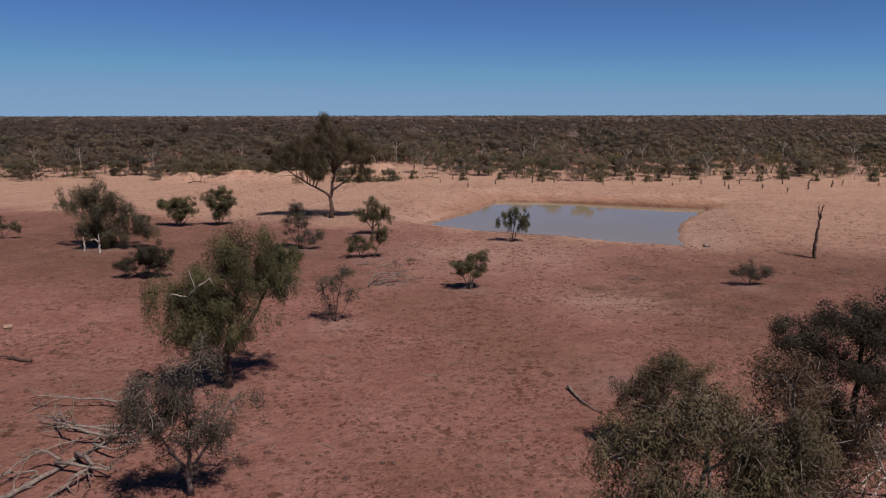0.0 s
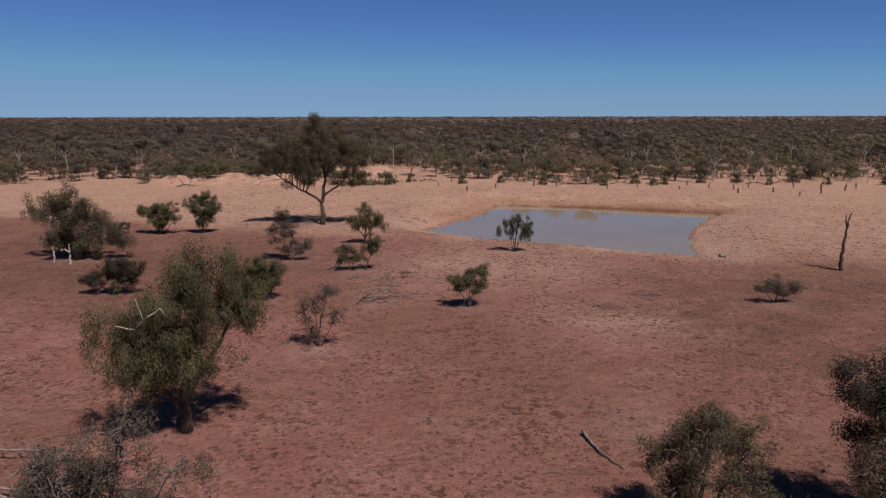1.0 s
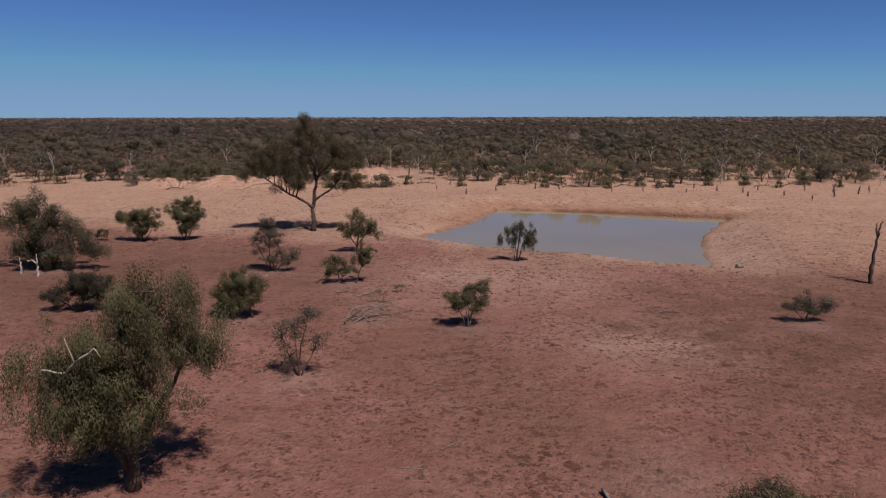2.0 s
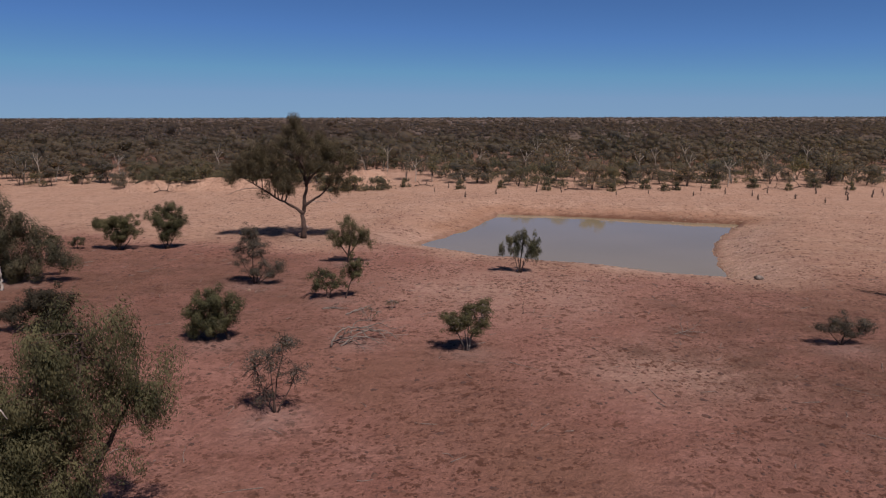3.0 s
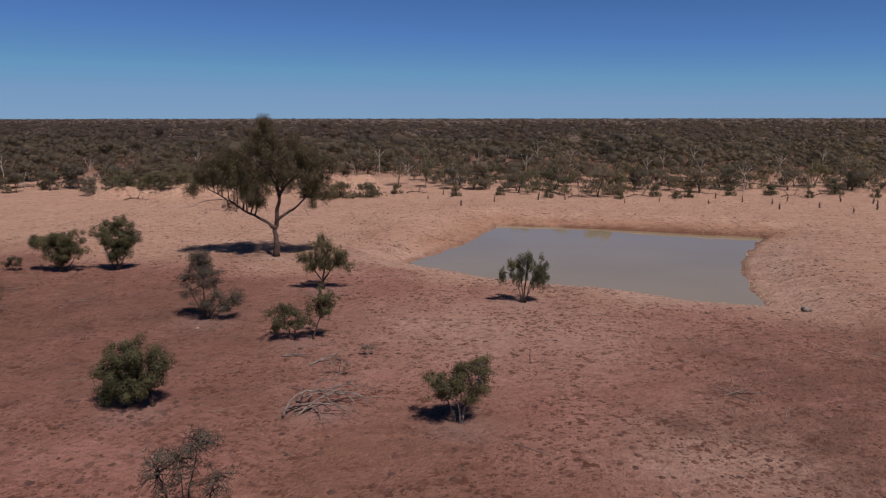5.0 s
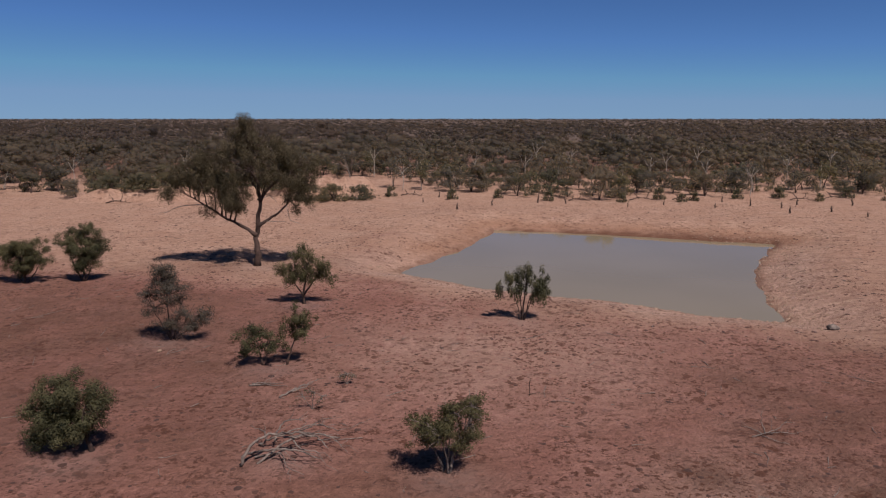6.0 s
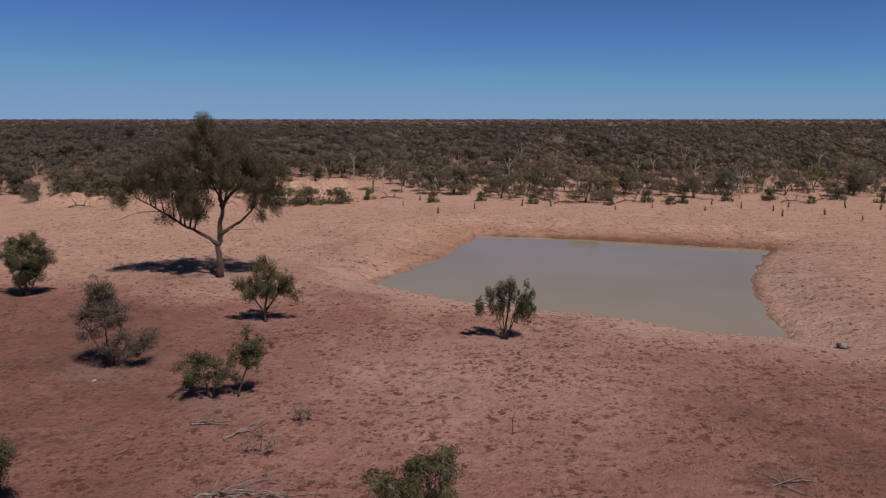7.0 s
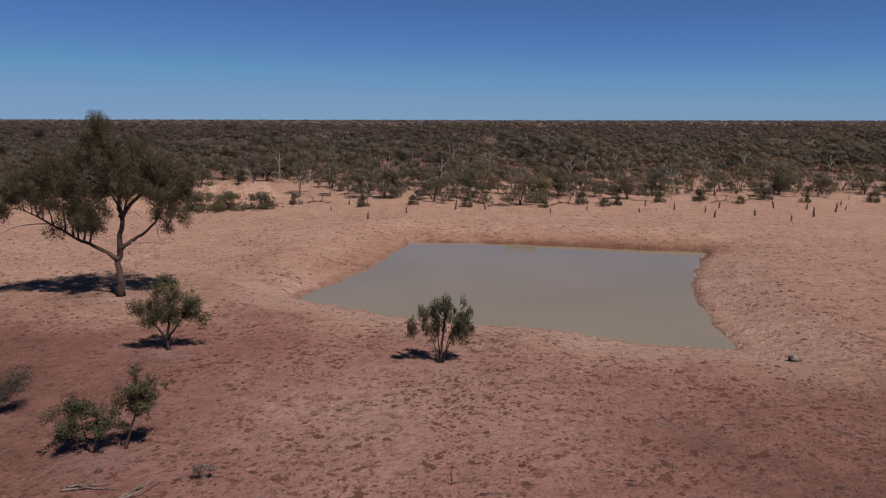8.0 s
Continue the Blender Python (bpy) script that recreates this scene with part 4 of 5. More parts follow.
grow("bush", on(9.0, 27.4),
     [[(0, 0, 0), (0.1, 0, 1.4), (0.3, -0.2, 3.4)], [(0, 0, 0), (-0.6, 0.4, 1.2), (-1.1, 0.8, 2.2)], [(0.1, 0, 0), (0.8, 0, 1.4), (1.4, -0.2, 2.8)]],
     [(0, 0.95, 0.2, -0.3, 4.0, 1.0, 1.0, 0.7, 24), (1, 0.9, -0.9, 0.6, 2.5, 0.9, 1.0, 0.8, 20), (2, 0.9, 1.3, -0.3, 3.2, 0.9, 1.0, 0.8, 22), (0, 0.5, 0.0, -0.5, 2.0, 1.4, 1.1, 0.8, 24), (1, 0.6, -1.0, -0.4, 1.4, 0.9, 0.8, 0.6, 12), (2, 0.6, 1.2, -0.5, 1.8, 1.0, 0.9, 0.7, 18), (0, 0.75, -0.4, -0.3, 3.2, 1.0, 1.0, 0.7, 20)],
     GREY, "large bushy grey-green shrub with pale twigs", "bush", 19, wood=DEAD, leaf=0.112, per=164, spread=0.30, droop=0.3, radius=0.11, bare=14, twig=0.014)
grow("gum_tree", on(9.3, 17.2),
     [[(0, 0, 0), (0.1, 0, 3.0), (-0.2, 0, 6.6)], [(0, 0, 0), (-0.7, -0.2, 2.8), (-1.2, -0.3, 5.6)], [(0.1, 0, 0), (0.7, -0.1, 2.8), (1.1, -0.3, 5.7)], [(0, 0.1, 0), (0.1, 0.6, 3.2), (0.2, 0.9, 6.0)]],
     [(0, 0.95, -0.37, 0.00, 7.34, 1.10, 1.22, 0.73, 18), (1, 0.9, -1.46, -0.37, 6.16, 0.98, 1.10, 0.85, 16), (2, 0.9, 1.34, -0.37, 6.26, 0.98, 1.10, 0.85, 16), (3, 0.9, 0.24, 0.98, 6.59, 1.10, 0.98, 0.73, 14), (1, 0.6, -1.10, -0.61, 4.75, 1.10, 0.98, 0.85, 14), (2, 0.6, 0.98, -0.73, 4.86, 1.10, 0.98, 0.85, 14), (0, 0.6, 0.00, -0.61, 5.72, 1.10, 0.98, 0.85, 16)],
     RUSSET, "dry gum tree with sparse brownish leaves on thin stems", "tree", 22, wood=DEAD, leaf=0.13, per=115, spread=0.34, droop=0.35, radius=0.08, bare=14, twig=0.012)
grow("gum_tree", on(16.9, 27.4),
     [[(0, 0, 0), (-0.1, 0, 1.6), (0, -0.2, 3.6), (-0.4, -0.5, 5.4)], [(0.1, 0, 0.6), (1.4, 0, 2.4), (2.4, 0, 4.2)], [(0, 0, 0.8), (-1.2, 0.1, 2.4), (-2.1, 0.2, 4.4)]],
     [(0, 0.95, -0.6, -0.6, 5.9, 1.7, 1.6, 0.8, 34), (2, 0.95, -2.1, 0.3, 5.0, 1.3, 1.4, 0.8, 28), (1, 0.9, 2.2, 0, 5.0, 1.7, 1.7, 1.0, 32), (0, 0.6, 0.1, -1.3, 4.0, 1.9, 1.2, 1.0, 30), (2, 0.6, -2.0, -0.3, 3.2, 1.4, 1.3, 0.9, 24), (1, 0.5, 1.7, -0.6, 2.8, 1.6, 1.4, 0.9, 24)] + [(0, 0.35, -0.2, -0.7, 2.0, 1.7, 1.4, 0.7, 22), (0, 0.75, -1.4, -0.4, 4.4, 1.5, 1.3, 0.9, 28), (0, 0.75, 0.9, -0.5, 5.4, 1.5, 1.3, 0.8, 28), (1, 0.7, 2.6, -0.4, 3.8, 1.4, 1.4, 0.9, 24), (0, 0.4, -1.2, -0.9, 2.0, 1.5, 1.2, 0.7, 22)],
     DARK, "dense dark green rounded tree", seed=20, leaf=0.125, per=225, spread=0.38, droop=0.2, radius=0.22)
grow("gum_tree", on(6.6, 15.6),
     [[(0, 0, 0), (-0.1, 0, 2.2), (-0.4, -0.2, 5.0), (-0.5, -0.3, 7.2)], [(0, 0, 1.2), (-1.1, -0.1, 3.6), (-2.0, -0.4, 6.0)], [(0.1, 0, 1.0), (0.8, 0.1, 3.6), (1.5, 0.1, 6.0)], [(0, 0, 1.6), (0.2, 0.7, 4.2), (0.2, 1.4, 6.2)]],
     [(0, 0.95, -0.7, -0.3, 7.4, 0.9, 0.9, 0.6, 20), (1, 0.95, -2.2, -0.5, 6.5, 0.9, 1.0, 0.7, 22), (2, 0.95, 1.7, -0.2, 6.5, 1.0, 1.0, 0.7, 24), (0, 0.8, 0.4, -0.5, 6.6, 0.9, 0.9, 0.7, 20), (0, 0.6, -0.7, -0.8, 5.5, 1.2, 1.0, 0.8, 24), (3, 0.9, 0.2, 1.5, 6.4, 1.1, 0.9, 0.7, 18),
      (1, 0.6, -2.1, -0.7, 5.1, 1.0, 0.9, 0.7, 18)] + [(2, 0.55, 1.2, -0.5, 5.2, 1.2, 1.0, 0.8, 22), (2, 0.9, 2.5, 0.3, 5.6, 0.8, 0.9, 0.7, 14), (0, 0.4, -0.2, -0.9, 4.2, 1.5, 1.0, 0.7, 18), (0, 0.85, -1.5, -0.4, 6.9, 0.8, 0.9, 0.6, 16), (2, 0.8, 1.0, -0.3, 6.0, 0.9, 0.9, 0.6, 16), (1, 0.8, -1.5, -0.8, 5.8, 0.9, 0.9, 0.6, 16)],
     GREY, "tall straggly gum tree with thin grey leaves and pale twigs", seed=21, wood=DEAD, leaf=0.125, per=105, spread=0.30, droop=0.55, radius=0.14, bare=20, twig=0.012)
for k, (x, y, s) in enumerate([(-4.6, 61.2, 1.0), (-3.4, 64.4, 0.7)]):
    grow("shrub", on(x, y), [[(0, 0, 0), (0, 0, 0.4 * s), (0.1, 0, 0.9 * s)], [(0, 0, 0), (0.3 * s, 0, 0.4 * s), (0.6 * s, 0, 0.8 * s)], [(0, 0, 0), (-0.3 * s, 0, 0.4 * s), (-0.5 * s, 0.1, 0.7 * s)]],
         [(0, 0.9, 0, 0, 0.8 * s, 0.4 * s, 0.4 * s, 0.3 * s, 6), (1, 0.9, 0.5 * s, 0, 0.6 * s, 0.35 * s, 0.4 * s, 0.3 * s, 5), (2, 0.9, -0.5 * s, 0, 0.6 * s, 0.35 * s, 0.4 * s, 0.3 * s, 5)],
         GREY, "low dry grey shrub of thin bare twigs", "shrub", 80 + k, wood=DEAD, leaf=0.1, per=16, spread=0.2 * s, radius=0.03, droop=0.0, bare=12, twig=0.012)
for k, (x, y, s, tint) in enumerate([(-50.8, 77.2, 1.5, GREY), (-39.0, 87.2, 0.85, GREY), (-41.6, 87.0, 1.0, OLIVE)]):
    grow("shrub", on(x, y), [[(0, 0, 0), (0, 0, 0.6 * s), (0.1, 0, 1.2 * s)], [(0, 0, 0), (0.5 * s, 0, 0.5 * s), (0.8 * s, 0, 1.0 * s)]],
         [(0, 0.9, 0, 0, 1.25 * s, 0.7 * s, 0.7 * s, 0.45 * s, 14), (1, 0.9, 0.8 * s, 0, 1.0 * s, 0.5 * s, 0.6 * s, 0.4 * s, 9), (0, 0.5, -0.5 * s, 0, 0.8 * s, 0.6 * s, 0.6 * s, 0.4 * s, 9)],
         tint, "small rounded grey-green shrub on bare ground", "shrub", 30 + k, leaf=0.123 * s, per=99, spread=0.20 * s, radius=0.05, droop=0.2)


# ---- trees along the edge of the bush ----
def edge_tree(k, loc, tall, wide, tint, wood, trunk):
    rng = np.random.default_rng(100 + k)
    stems, lobes = [], []
    for s in range(2 + k % 3):
        a = rng.uniform(0, 6.28)
        e = np.array((math.cos(a), math.sin(a))) * wide * rng.uniform(0.1, 0.32)
        stems.append([(0, 0, 0), (e[0] * 0.3, e[1] * 0.3, tall * 0.3), (e[0], e[1], tall * 0.72)])
        lobes.append((s, 0.95, e[0] * 1.2, e[1] * 1.2, tall * rng.uniform(0.68, 0.84), wide * 0.28, wide * 0.28, tall * 0.17, 15))
        lobes.append((s, 0.6, e[0] * 2.0, e[1] * 2.0, tall * (trunk + 0.18), wide * 0.26, wide * 0.26, tall * 0.15, 11))
    return grow("edge_tree", loc, stems, lobes, tint, "dry woodland tree with grey-green crown on thin stems", "tree", 100 + k, wood=wood, leaf=0.44, per=17, spread=0.5, slim=0.55, every=7, sides=5,
                droop=0.25, radius=0.12, group="trees along the woodland edge")


KINDS = [edge_tree(0, on(14.6, 152.6), 4.4, 5.4, EDGE_GREEN, BARK, 0.08), edge_tree(1, on(28.2, 147.5), 4.9, 5.8, EDGE, BARK, 0.16), edge_tree(2, on(47.9, 151.8), 4.2, 6.4, EDGE, BARK, 0.18),
         edge_tree(3, on(67.4, 158.5), 4.6, 6.2, EDGE, BARK, 0.1), edge_tree(4, on(-9.0, 170.0), 6.6, 6.4, EDGE, PALE_BARK, 0.3), edge_tree(5, on(-17.2, 146.4), 2.8, 4.4, EDGE_GREEN, BARK, 0.08),
         edge_tree(6, on(4.2, 164.0), 6.2, 6.0, EDGE_GREEN, PALE_BARK, 0.28), edge_tree(7, on(21.5, 158.0), 4.5, 5.2, EDGE_GREEN, BARK, 0.1)]
erng = np.random.default_rng(9)
for x, y, k, s in [(-21.2, 145.6, 5, 1.0), (-13.0, 147.2, 5, 0.9), (-25.0, 148.5, 5, 1.1), (-3.0, 163.5, 6, 1.0), (9.0, 160.0, 1, 1.1), (37.5, 158.0, 2, 1.0), (56.0, 160.0, 1, 0.9), (79.0, 157.0, 2, 0.9),
                   (-58.0, 150.5, 5, 1.1), (-53.0, 149.0, 5, 0.9), (-63.0, 149.5, 2, 0.8), (-45.0, 152.5, 5, 1.0), (-39.5, 152.0, 5, 0.8), (33.5, 150.5, 7, 0.9), (23.5, 151.5, 7, 0.8), (-55.5, 147.0, 5, 0.8), (-50.5, 147.8, 5, 1.0), (-47.5, 150.0, 5, 0.9), (-42.0, 149.5, 5, 0.7), (-36.5, 151.5, 5, 1.0), (-33.0, 152.5, 5, 0.9), (-28.5, 151.0, 5, 1.0)]:
    copy_thing(KINDS[k], pose(*on(x, y), 0, 0, erng.uniform(0, 360)) @ Matrix.Scale(s, 4))
for x, y, s in [(3.0, 147.5, 0.4), (11.0, 149.0, 0.35), (19.5, 146.0, 0.4), (38.5, 147.0, 0.45), (41.0, 143.5, 0.3), (43.5, 145.0, 0.35), (52.0, 147.5, 0.4), (60.5, 150.5, 0.45), (64.5, 145.0, 0.3), (72.0, 150.0, 0.45), (76.5, 145.5, 0.35), (88.0, 144.0, 0.45), (31.0, 143.0, 0.3), (-8.0, 152.0, 0.4), (98.0, 146.0, 0.5)]:
    copy_thing(KINDS[5], pose(*on(x, y), 0, 0, erng.uniform(0, 360)) @ Matrix.Diagonal((s, s, 1.6 * s, 1)))
for k in range(130):
    x = -125 + 270 * (k + erng.uniform(0, 1)) / 130
    y = float(woods_edge(x)) + erng.uniform(1, 17)
    if -24 < x < -4:
        y += 16
    copy_thing(KINDS[(0, 1, 2, 3, 7, 4, 1, 7, 6, 2)[erng.integers(0, 10)]], pose(*on(x, y), 0, 0, erng.uniform(0, 360)) @ Matrix.Scale(erng.uniform(0.65, 1.1), 4))


# ---- dead timber ----
def dead_wood(name, loc, limbs, label, category, wood=DEAD, seed=1, twigs=4, reach=0.9, group="", bow=0.0, size=1.0):
    """Weathered limbs, each (radius, points), with broken side twigs."""
    rng = np.random.default_rng(seed)
    ob = thing(name, loc, label, category, group, 0.0, size)
    for k, (r, pts) in enumerate(limbs):
        pts = np.asarray(pts, float)
        t = np.linspace(0, 1, 4 * len(pts))
        way = np.stack([np.interp(t, np.linspace(0, 1, len(pts)), pts[:, c]) for c in range(3)], -1)
        way[1:-1] = (way[:-2] + 2 * way[1:-1] + way[2:]) / 4
        way[1:-1] += rng.normal(0, min(r * 0.5, 0.045), (len(way) - 2, 3))
        arc = rng.normal(0, 1, 3) * (1, 1, 0.5) * bow * np.linalg.norm(pts[-1] - pts[0])
        way += np.sin(np.pi * t * rng.uniform(0.9, 1.6))[:, None] * arc
        way[:, 2] = np.maximum(way[:, 2], pts[:, 2].min())
        g = Geo()
        tube(g, way, r * (1 - 0.7 * t), 7, 0.15, rng)
        limb = part("trunk" if k == 0 else "branch", g, wood, ob, smooth=True)
        span = np.linalg.norm(pts[-1] - pts[0])
        for _ in range(twigs):
            i = rng.integers(len(way) // 3, len(way))
            d = way[-1] - way[0]
            d = d / (np.linalg.norm(d) + 1e-9) + rng.normal(0, 0.6, 3)
            e = way[i] + d * reach * rng.uniform(0.3, 1) * min(span, 3) * 0.4
            e[2] = max(e[2], 0.03)
            g = Geo()
            tube(g, bend(way[i], e, rng, 0.1, 5, 0.2), np.linspace(max(r * 0.35, 0.012), 0.008, 5), 4)
            part("twig", g, wood, limb, smooth=True)
    return ob


dead_wood("fallen_tree", on(-14.3, 28.0),
          [(0.15, [(-1.9, -4.6, 0.12), (-1.3, -2.9, 0.3), (-0.6, -1.2, 0.45), (-0.1, 0, 0.45), (0.3, 1.2, 0.4)]), (0.07, [(-0.1, 0, 0.45), (-1.5, 0.7, 0.8), (-2.6, 0.9, 0.8), (-4.0, 0.9, 0.8)]),
           (0.08, [(0.3, 1.4, 0.4), (-1.6, 2.6, 0.5), (-3.2, 3.6, 0.6), (-4.3, 4.4, 0.7)]), (0.08, [(-0.1, 0, 0.45), (0.7, 0.4, 0.6), (1.5, 0.9, 0.5)]), (0.10, [(-0.6, -1.4, 0.4), (-0.1, -2.8, 0.3), (0.6, -4.4, 0.1)]),
           (0.07, [(-1.0, -2.2, 0.4), (0.2, -2.6, 0.5), (1.3, -2.0, 0.3)]), (0.07, [(0.2, 0.9, 0.5), (-1.4, 1.6, 0.4), (-2.8, 1.5, 0.2)])] + [(0.07, [(0.4, 1.3, 0.4), (1.0, 2.6, 0.6), (2.2, 3.0, 0.5)]),
           (0.07, [(-0.9, -2.0, 0.4), (-2.0, -2.4, 0.8), (-2.6, -3.6, 0.4)]), (0.06, [(-0.3, -0.5, 0.5), (-1.6, -0.6, 0.4), (-2.8, -1.2, 0.1)]), (0.06, [(0, 0.6, 0.4), (-1.2, 2.0, 0.5), (-3.0, 2.4, 0.3)]),
           (0.06, [(-0.3, -0.6, 0.4), (0.8, -0.9, 0.6), (1.9, -0.3, 0.2)]), (0.05, [(0.2, 1.0, 0.4), (1.2, 1.5, 0.7), (1.9, 2.0, 0.4)]), (0.05, [(-1.4, -3.2, 0.3), (-2.2, -2.9, 0.4), (-3.4, -3.0, 0.1)])],
          "fallen dead tree with grey tangled branches on red soil", "dead tree", DEAD, 41, 12, bow=0.2)
dead_wood("log", on(6.95, 32.8), [(0.075, [(-0.5, 1.6, 0.16), (-0.3, 0.7, 0.1), (0.0, -0.4, 0.09), (0.6, -1.5, 0.09)])], "curved grey log lying on bare soil", "log", DEAD, 42, 1, 0.3)
dead_wood("branch_pile", on(-4.8, 56.8),
          [(0.085, [(-1.9, -1.5, 0.06), (-1.5, -0.6, 0.7), (-0.5, 0.2, 1.0), (0.8, 0.6, 0.8), (2.3, 0.8, 0.3)]), (0.07, [(-1.2, -1.3, 0.06), (-0.9, -0.5, 0.6), (0.1, 0.2, 0.75), (1.5, 0.5, 0.45), (2.6, 0.4, 0.1)]), (0.065, [(-1.6, 0.6, 0.06), (-0.9, 0.6, 0.8), (0.3, 0.9, 1.1), (1.4, 1.4, 0.8)]),
           (0.06, [(-2.0, -0.3, 0.05), (-1.0, -0.4, 0.4), (0.4, -0.6, 0.4), (1.8, -0.9, 0.08)]), (0.055, [(-0.7, 0.2, 0.5), (-0.3, 0.7, 1.2), (0.6, 1.0, 1.5)])] + [(0.05, [(0.2, 0.3, 0.7), (0.9, -0.3, 0.6), (2.0, -0.4, 0.2)]), (0.05, [(-1.4, -0.9, 0.2), (-0.4, -1.1, 0.35), (0.8, -1.4, 0.05)]),
           (0.045, [(0.4, 0.6, 0.8), (1.5, 1.1, 0.9), (2.7, 1.2, 0.5)]), (0.045, [(-1.1, 0.1, 0.6), (-1.7, 0.7, 0.9), (-2.1, 1.2, 0.8)]), (0.04, [(-0.2, 0.0, 0.8), (0.5, -0.3, 1.1), (1.4, -0.2, 1.1)]), (0.04, [(0.8, 0.5, 0.6), (1.6, 0.1, 0.5), (3.0, 0.0, 0.06)])],
          "pile of curved dead branches on the ground", "branches", DEAD, 43, 5, bow=0.14, size=0.85)
dead_wood("dead_branch", on(16.1, 58.5),
          [(0.05, [(-1.1, -0.3, 0.05), (0.0, 0.0, 0.2), (1.0, 0.1, 0.5), (1.6, 0.3, 1.1)]), (0.045, [(0, 0, 0.15), (-0.2, 0.3, 0.9), (-0.3, 0.4, 1.7)]), (0.045, [(0.2, 0.1, 0.15), (1.2, 0.3, 0.15), (2.3, 0.2, 0.05)]), (0.04, [(-0.3, -0.2, 0.1), (0.3, -1.0, 0.12), (1.1, -1.4, 0.05)]), (0.04, [(-0.2, 0, 0.15), (-0.9, 0.4, 0.4), (-1.4, 0.6, 0.5)])],
          "small pale dead branch with upturned twigs", "branch", DEAD, 44, 4, 0.7, size=0.62)
dead_wood("dead_branch", on(-7.8, 64.0), [(0.05, [(-0.7, 0, 0.06), (0.1, 0.1, 0.1), (0.9, 0, 0.06)]), (0.04, [(-0.6, 0.3, 0.05), (0.3, 0.2, 0.12), (1.0, 0.35, 0.05)])], "thin fallen sticks on bare soil", "branch", DEAD, 45, 2)
dead_wood("dead_branch", on(-6.0, 63.3), [(0.06, [(-0.5, -0.9, 0.06), (0.1, 0, 0.15), (0.8, 1.0, 0.1)]), (0.04, [(0, -0.3, 0.1), (0.7, 0.1, 0.25), (1.1, 0.9, 0.3)])], "thin fallen sticks on bare soil", "branch", DEAD, 46, 3)
dead_wood("dead_branch", on(-19.3, 31.9), [(0.03, [(-0.4, -0.9, 0.04), (0.0, 0.1, 0.1), (0.5, 1.0, 0.05)]), (0.02, [(-0.1, -0.1, 0.06), (-0.5, 0.3, 0.1), (-0.7, 0.8, 0.05)])], "thin pale fallen stick on red soil", "branch", DEAD, 53, 3)
dead_wood("dead_branch", on(6.1, 62.8), [(0.03, [(0, 0, -0.05), (0.02, 0, 0.3), (-0.03, 0, 0.7)]), (0.02, [(0, 0, 0.05), (0.4, 0.1, 0.1), (0.8, 0.0, 0.05)])], "small upright dry stick in bare soil", "branch", BARK, 54, 2)
dead_wood("dead_branch", on(-24.2, 38.3), [(0.1, [(0.3, 0, 0.1), (-1.0, 0.2, 0.15), (-2.4, 0.8, 0.1)])], "dark fallen branch on red soil", "branch", BARK, 47, 3)
dead_wood("dead_tree", on(16.9, 24.6),
          [(0.08, [(0, 0, -0.1), (-0.5, -0.4, 0.8), (-1.1, -0.8, 1.8), (-1.5, -1.0, 2.6)]), (0.045, [(-1.2, -0.9, 2.0), (-1.7, -1.0, 2.6), (-2.3, -1.0, 3.2)]), (0.045, [(-1.2, -0.9, 2.0), (-0.9, -1.1, 2.9), (-0.7, -1.2, 3.6)]), (0.04, [(-1.1, -0.8, 1.9), (-0.5, -1.0, 2.4), (0.1, -1.0, 2.6)]), (0.04, [(-0.9, -0.7, 1.5), (-1.7, -1.2, 1.5), (-2.2, -1.7, 1.2)]),
           (0.04, [(-0.6, -0.5, 1.0), (-1.2, -1.0, 0.9), (-1.6, -1.4, 0.5)]), (0.04, [(-1.4, -1.0, 2.4), (-1.5, -1.1, 3.1), (-1.4, -1.2, 3.7)])],
          "bleached leafless small dead tree with branching twigs", "dead tree", WHITE_WOOD, 48, 8)
dead_wood("dead_tree", on(36.0, 67.2), [(0.19, [(0, 0, -0.2), (-0.05, 0, 1.8), (0.1, 0, 3.4), (0.15, 0, 4.6)]), (0.11, [(0.12, 0, 4.0), (0.3, 0, 4.6), (0.35, 0, 5.3)]), (0.09, [(0.1, 0, 4.1), (-0.1, 0, 4.7), (-0.05, 0, 5.2)])],
          "tall bare dead tree trunk with forked top", "dead tree", BARK, 49, 0)
# Thin dark limb laid along the trunk's cast shadow, standing in for its shade.
dead_wood("dead_branch", on(34.9, 68.9), [(0.05, [(1.1, -1.5, 0.05), (0.2, 0, 0.1), (-1.1, 1.3, 0.06)])], "thin dark strip standing in for the dead trunk's shadow", "branch", BARK, 50, 2)
dead_wood("dead_tree", on(-35.9, 69.8), [(0.13, [(0, 0, -0.1), (0.02, 0, 0.9), (0.05, 0, 2.0)]), (0.09, [(0, 0, 1.2), (-0.4, 0, 1.5), (-0.9, 0.1, 1.4)])], "bleached white stump with a side arm", "dead tree", WHITE_WOOD, 51, 0)
dead_wood("dead_tree", on(-37.9, 70.6), [(0.12, [(0, 0, -0.1), (0.04, 0, 0.7), (0.0, 0, 1.5)])], "short bleached white tree stump on bare soil", "dead tree", WHITE_WOOD, 52, 0)
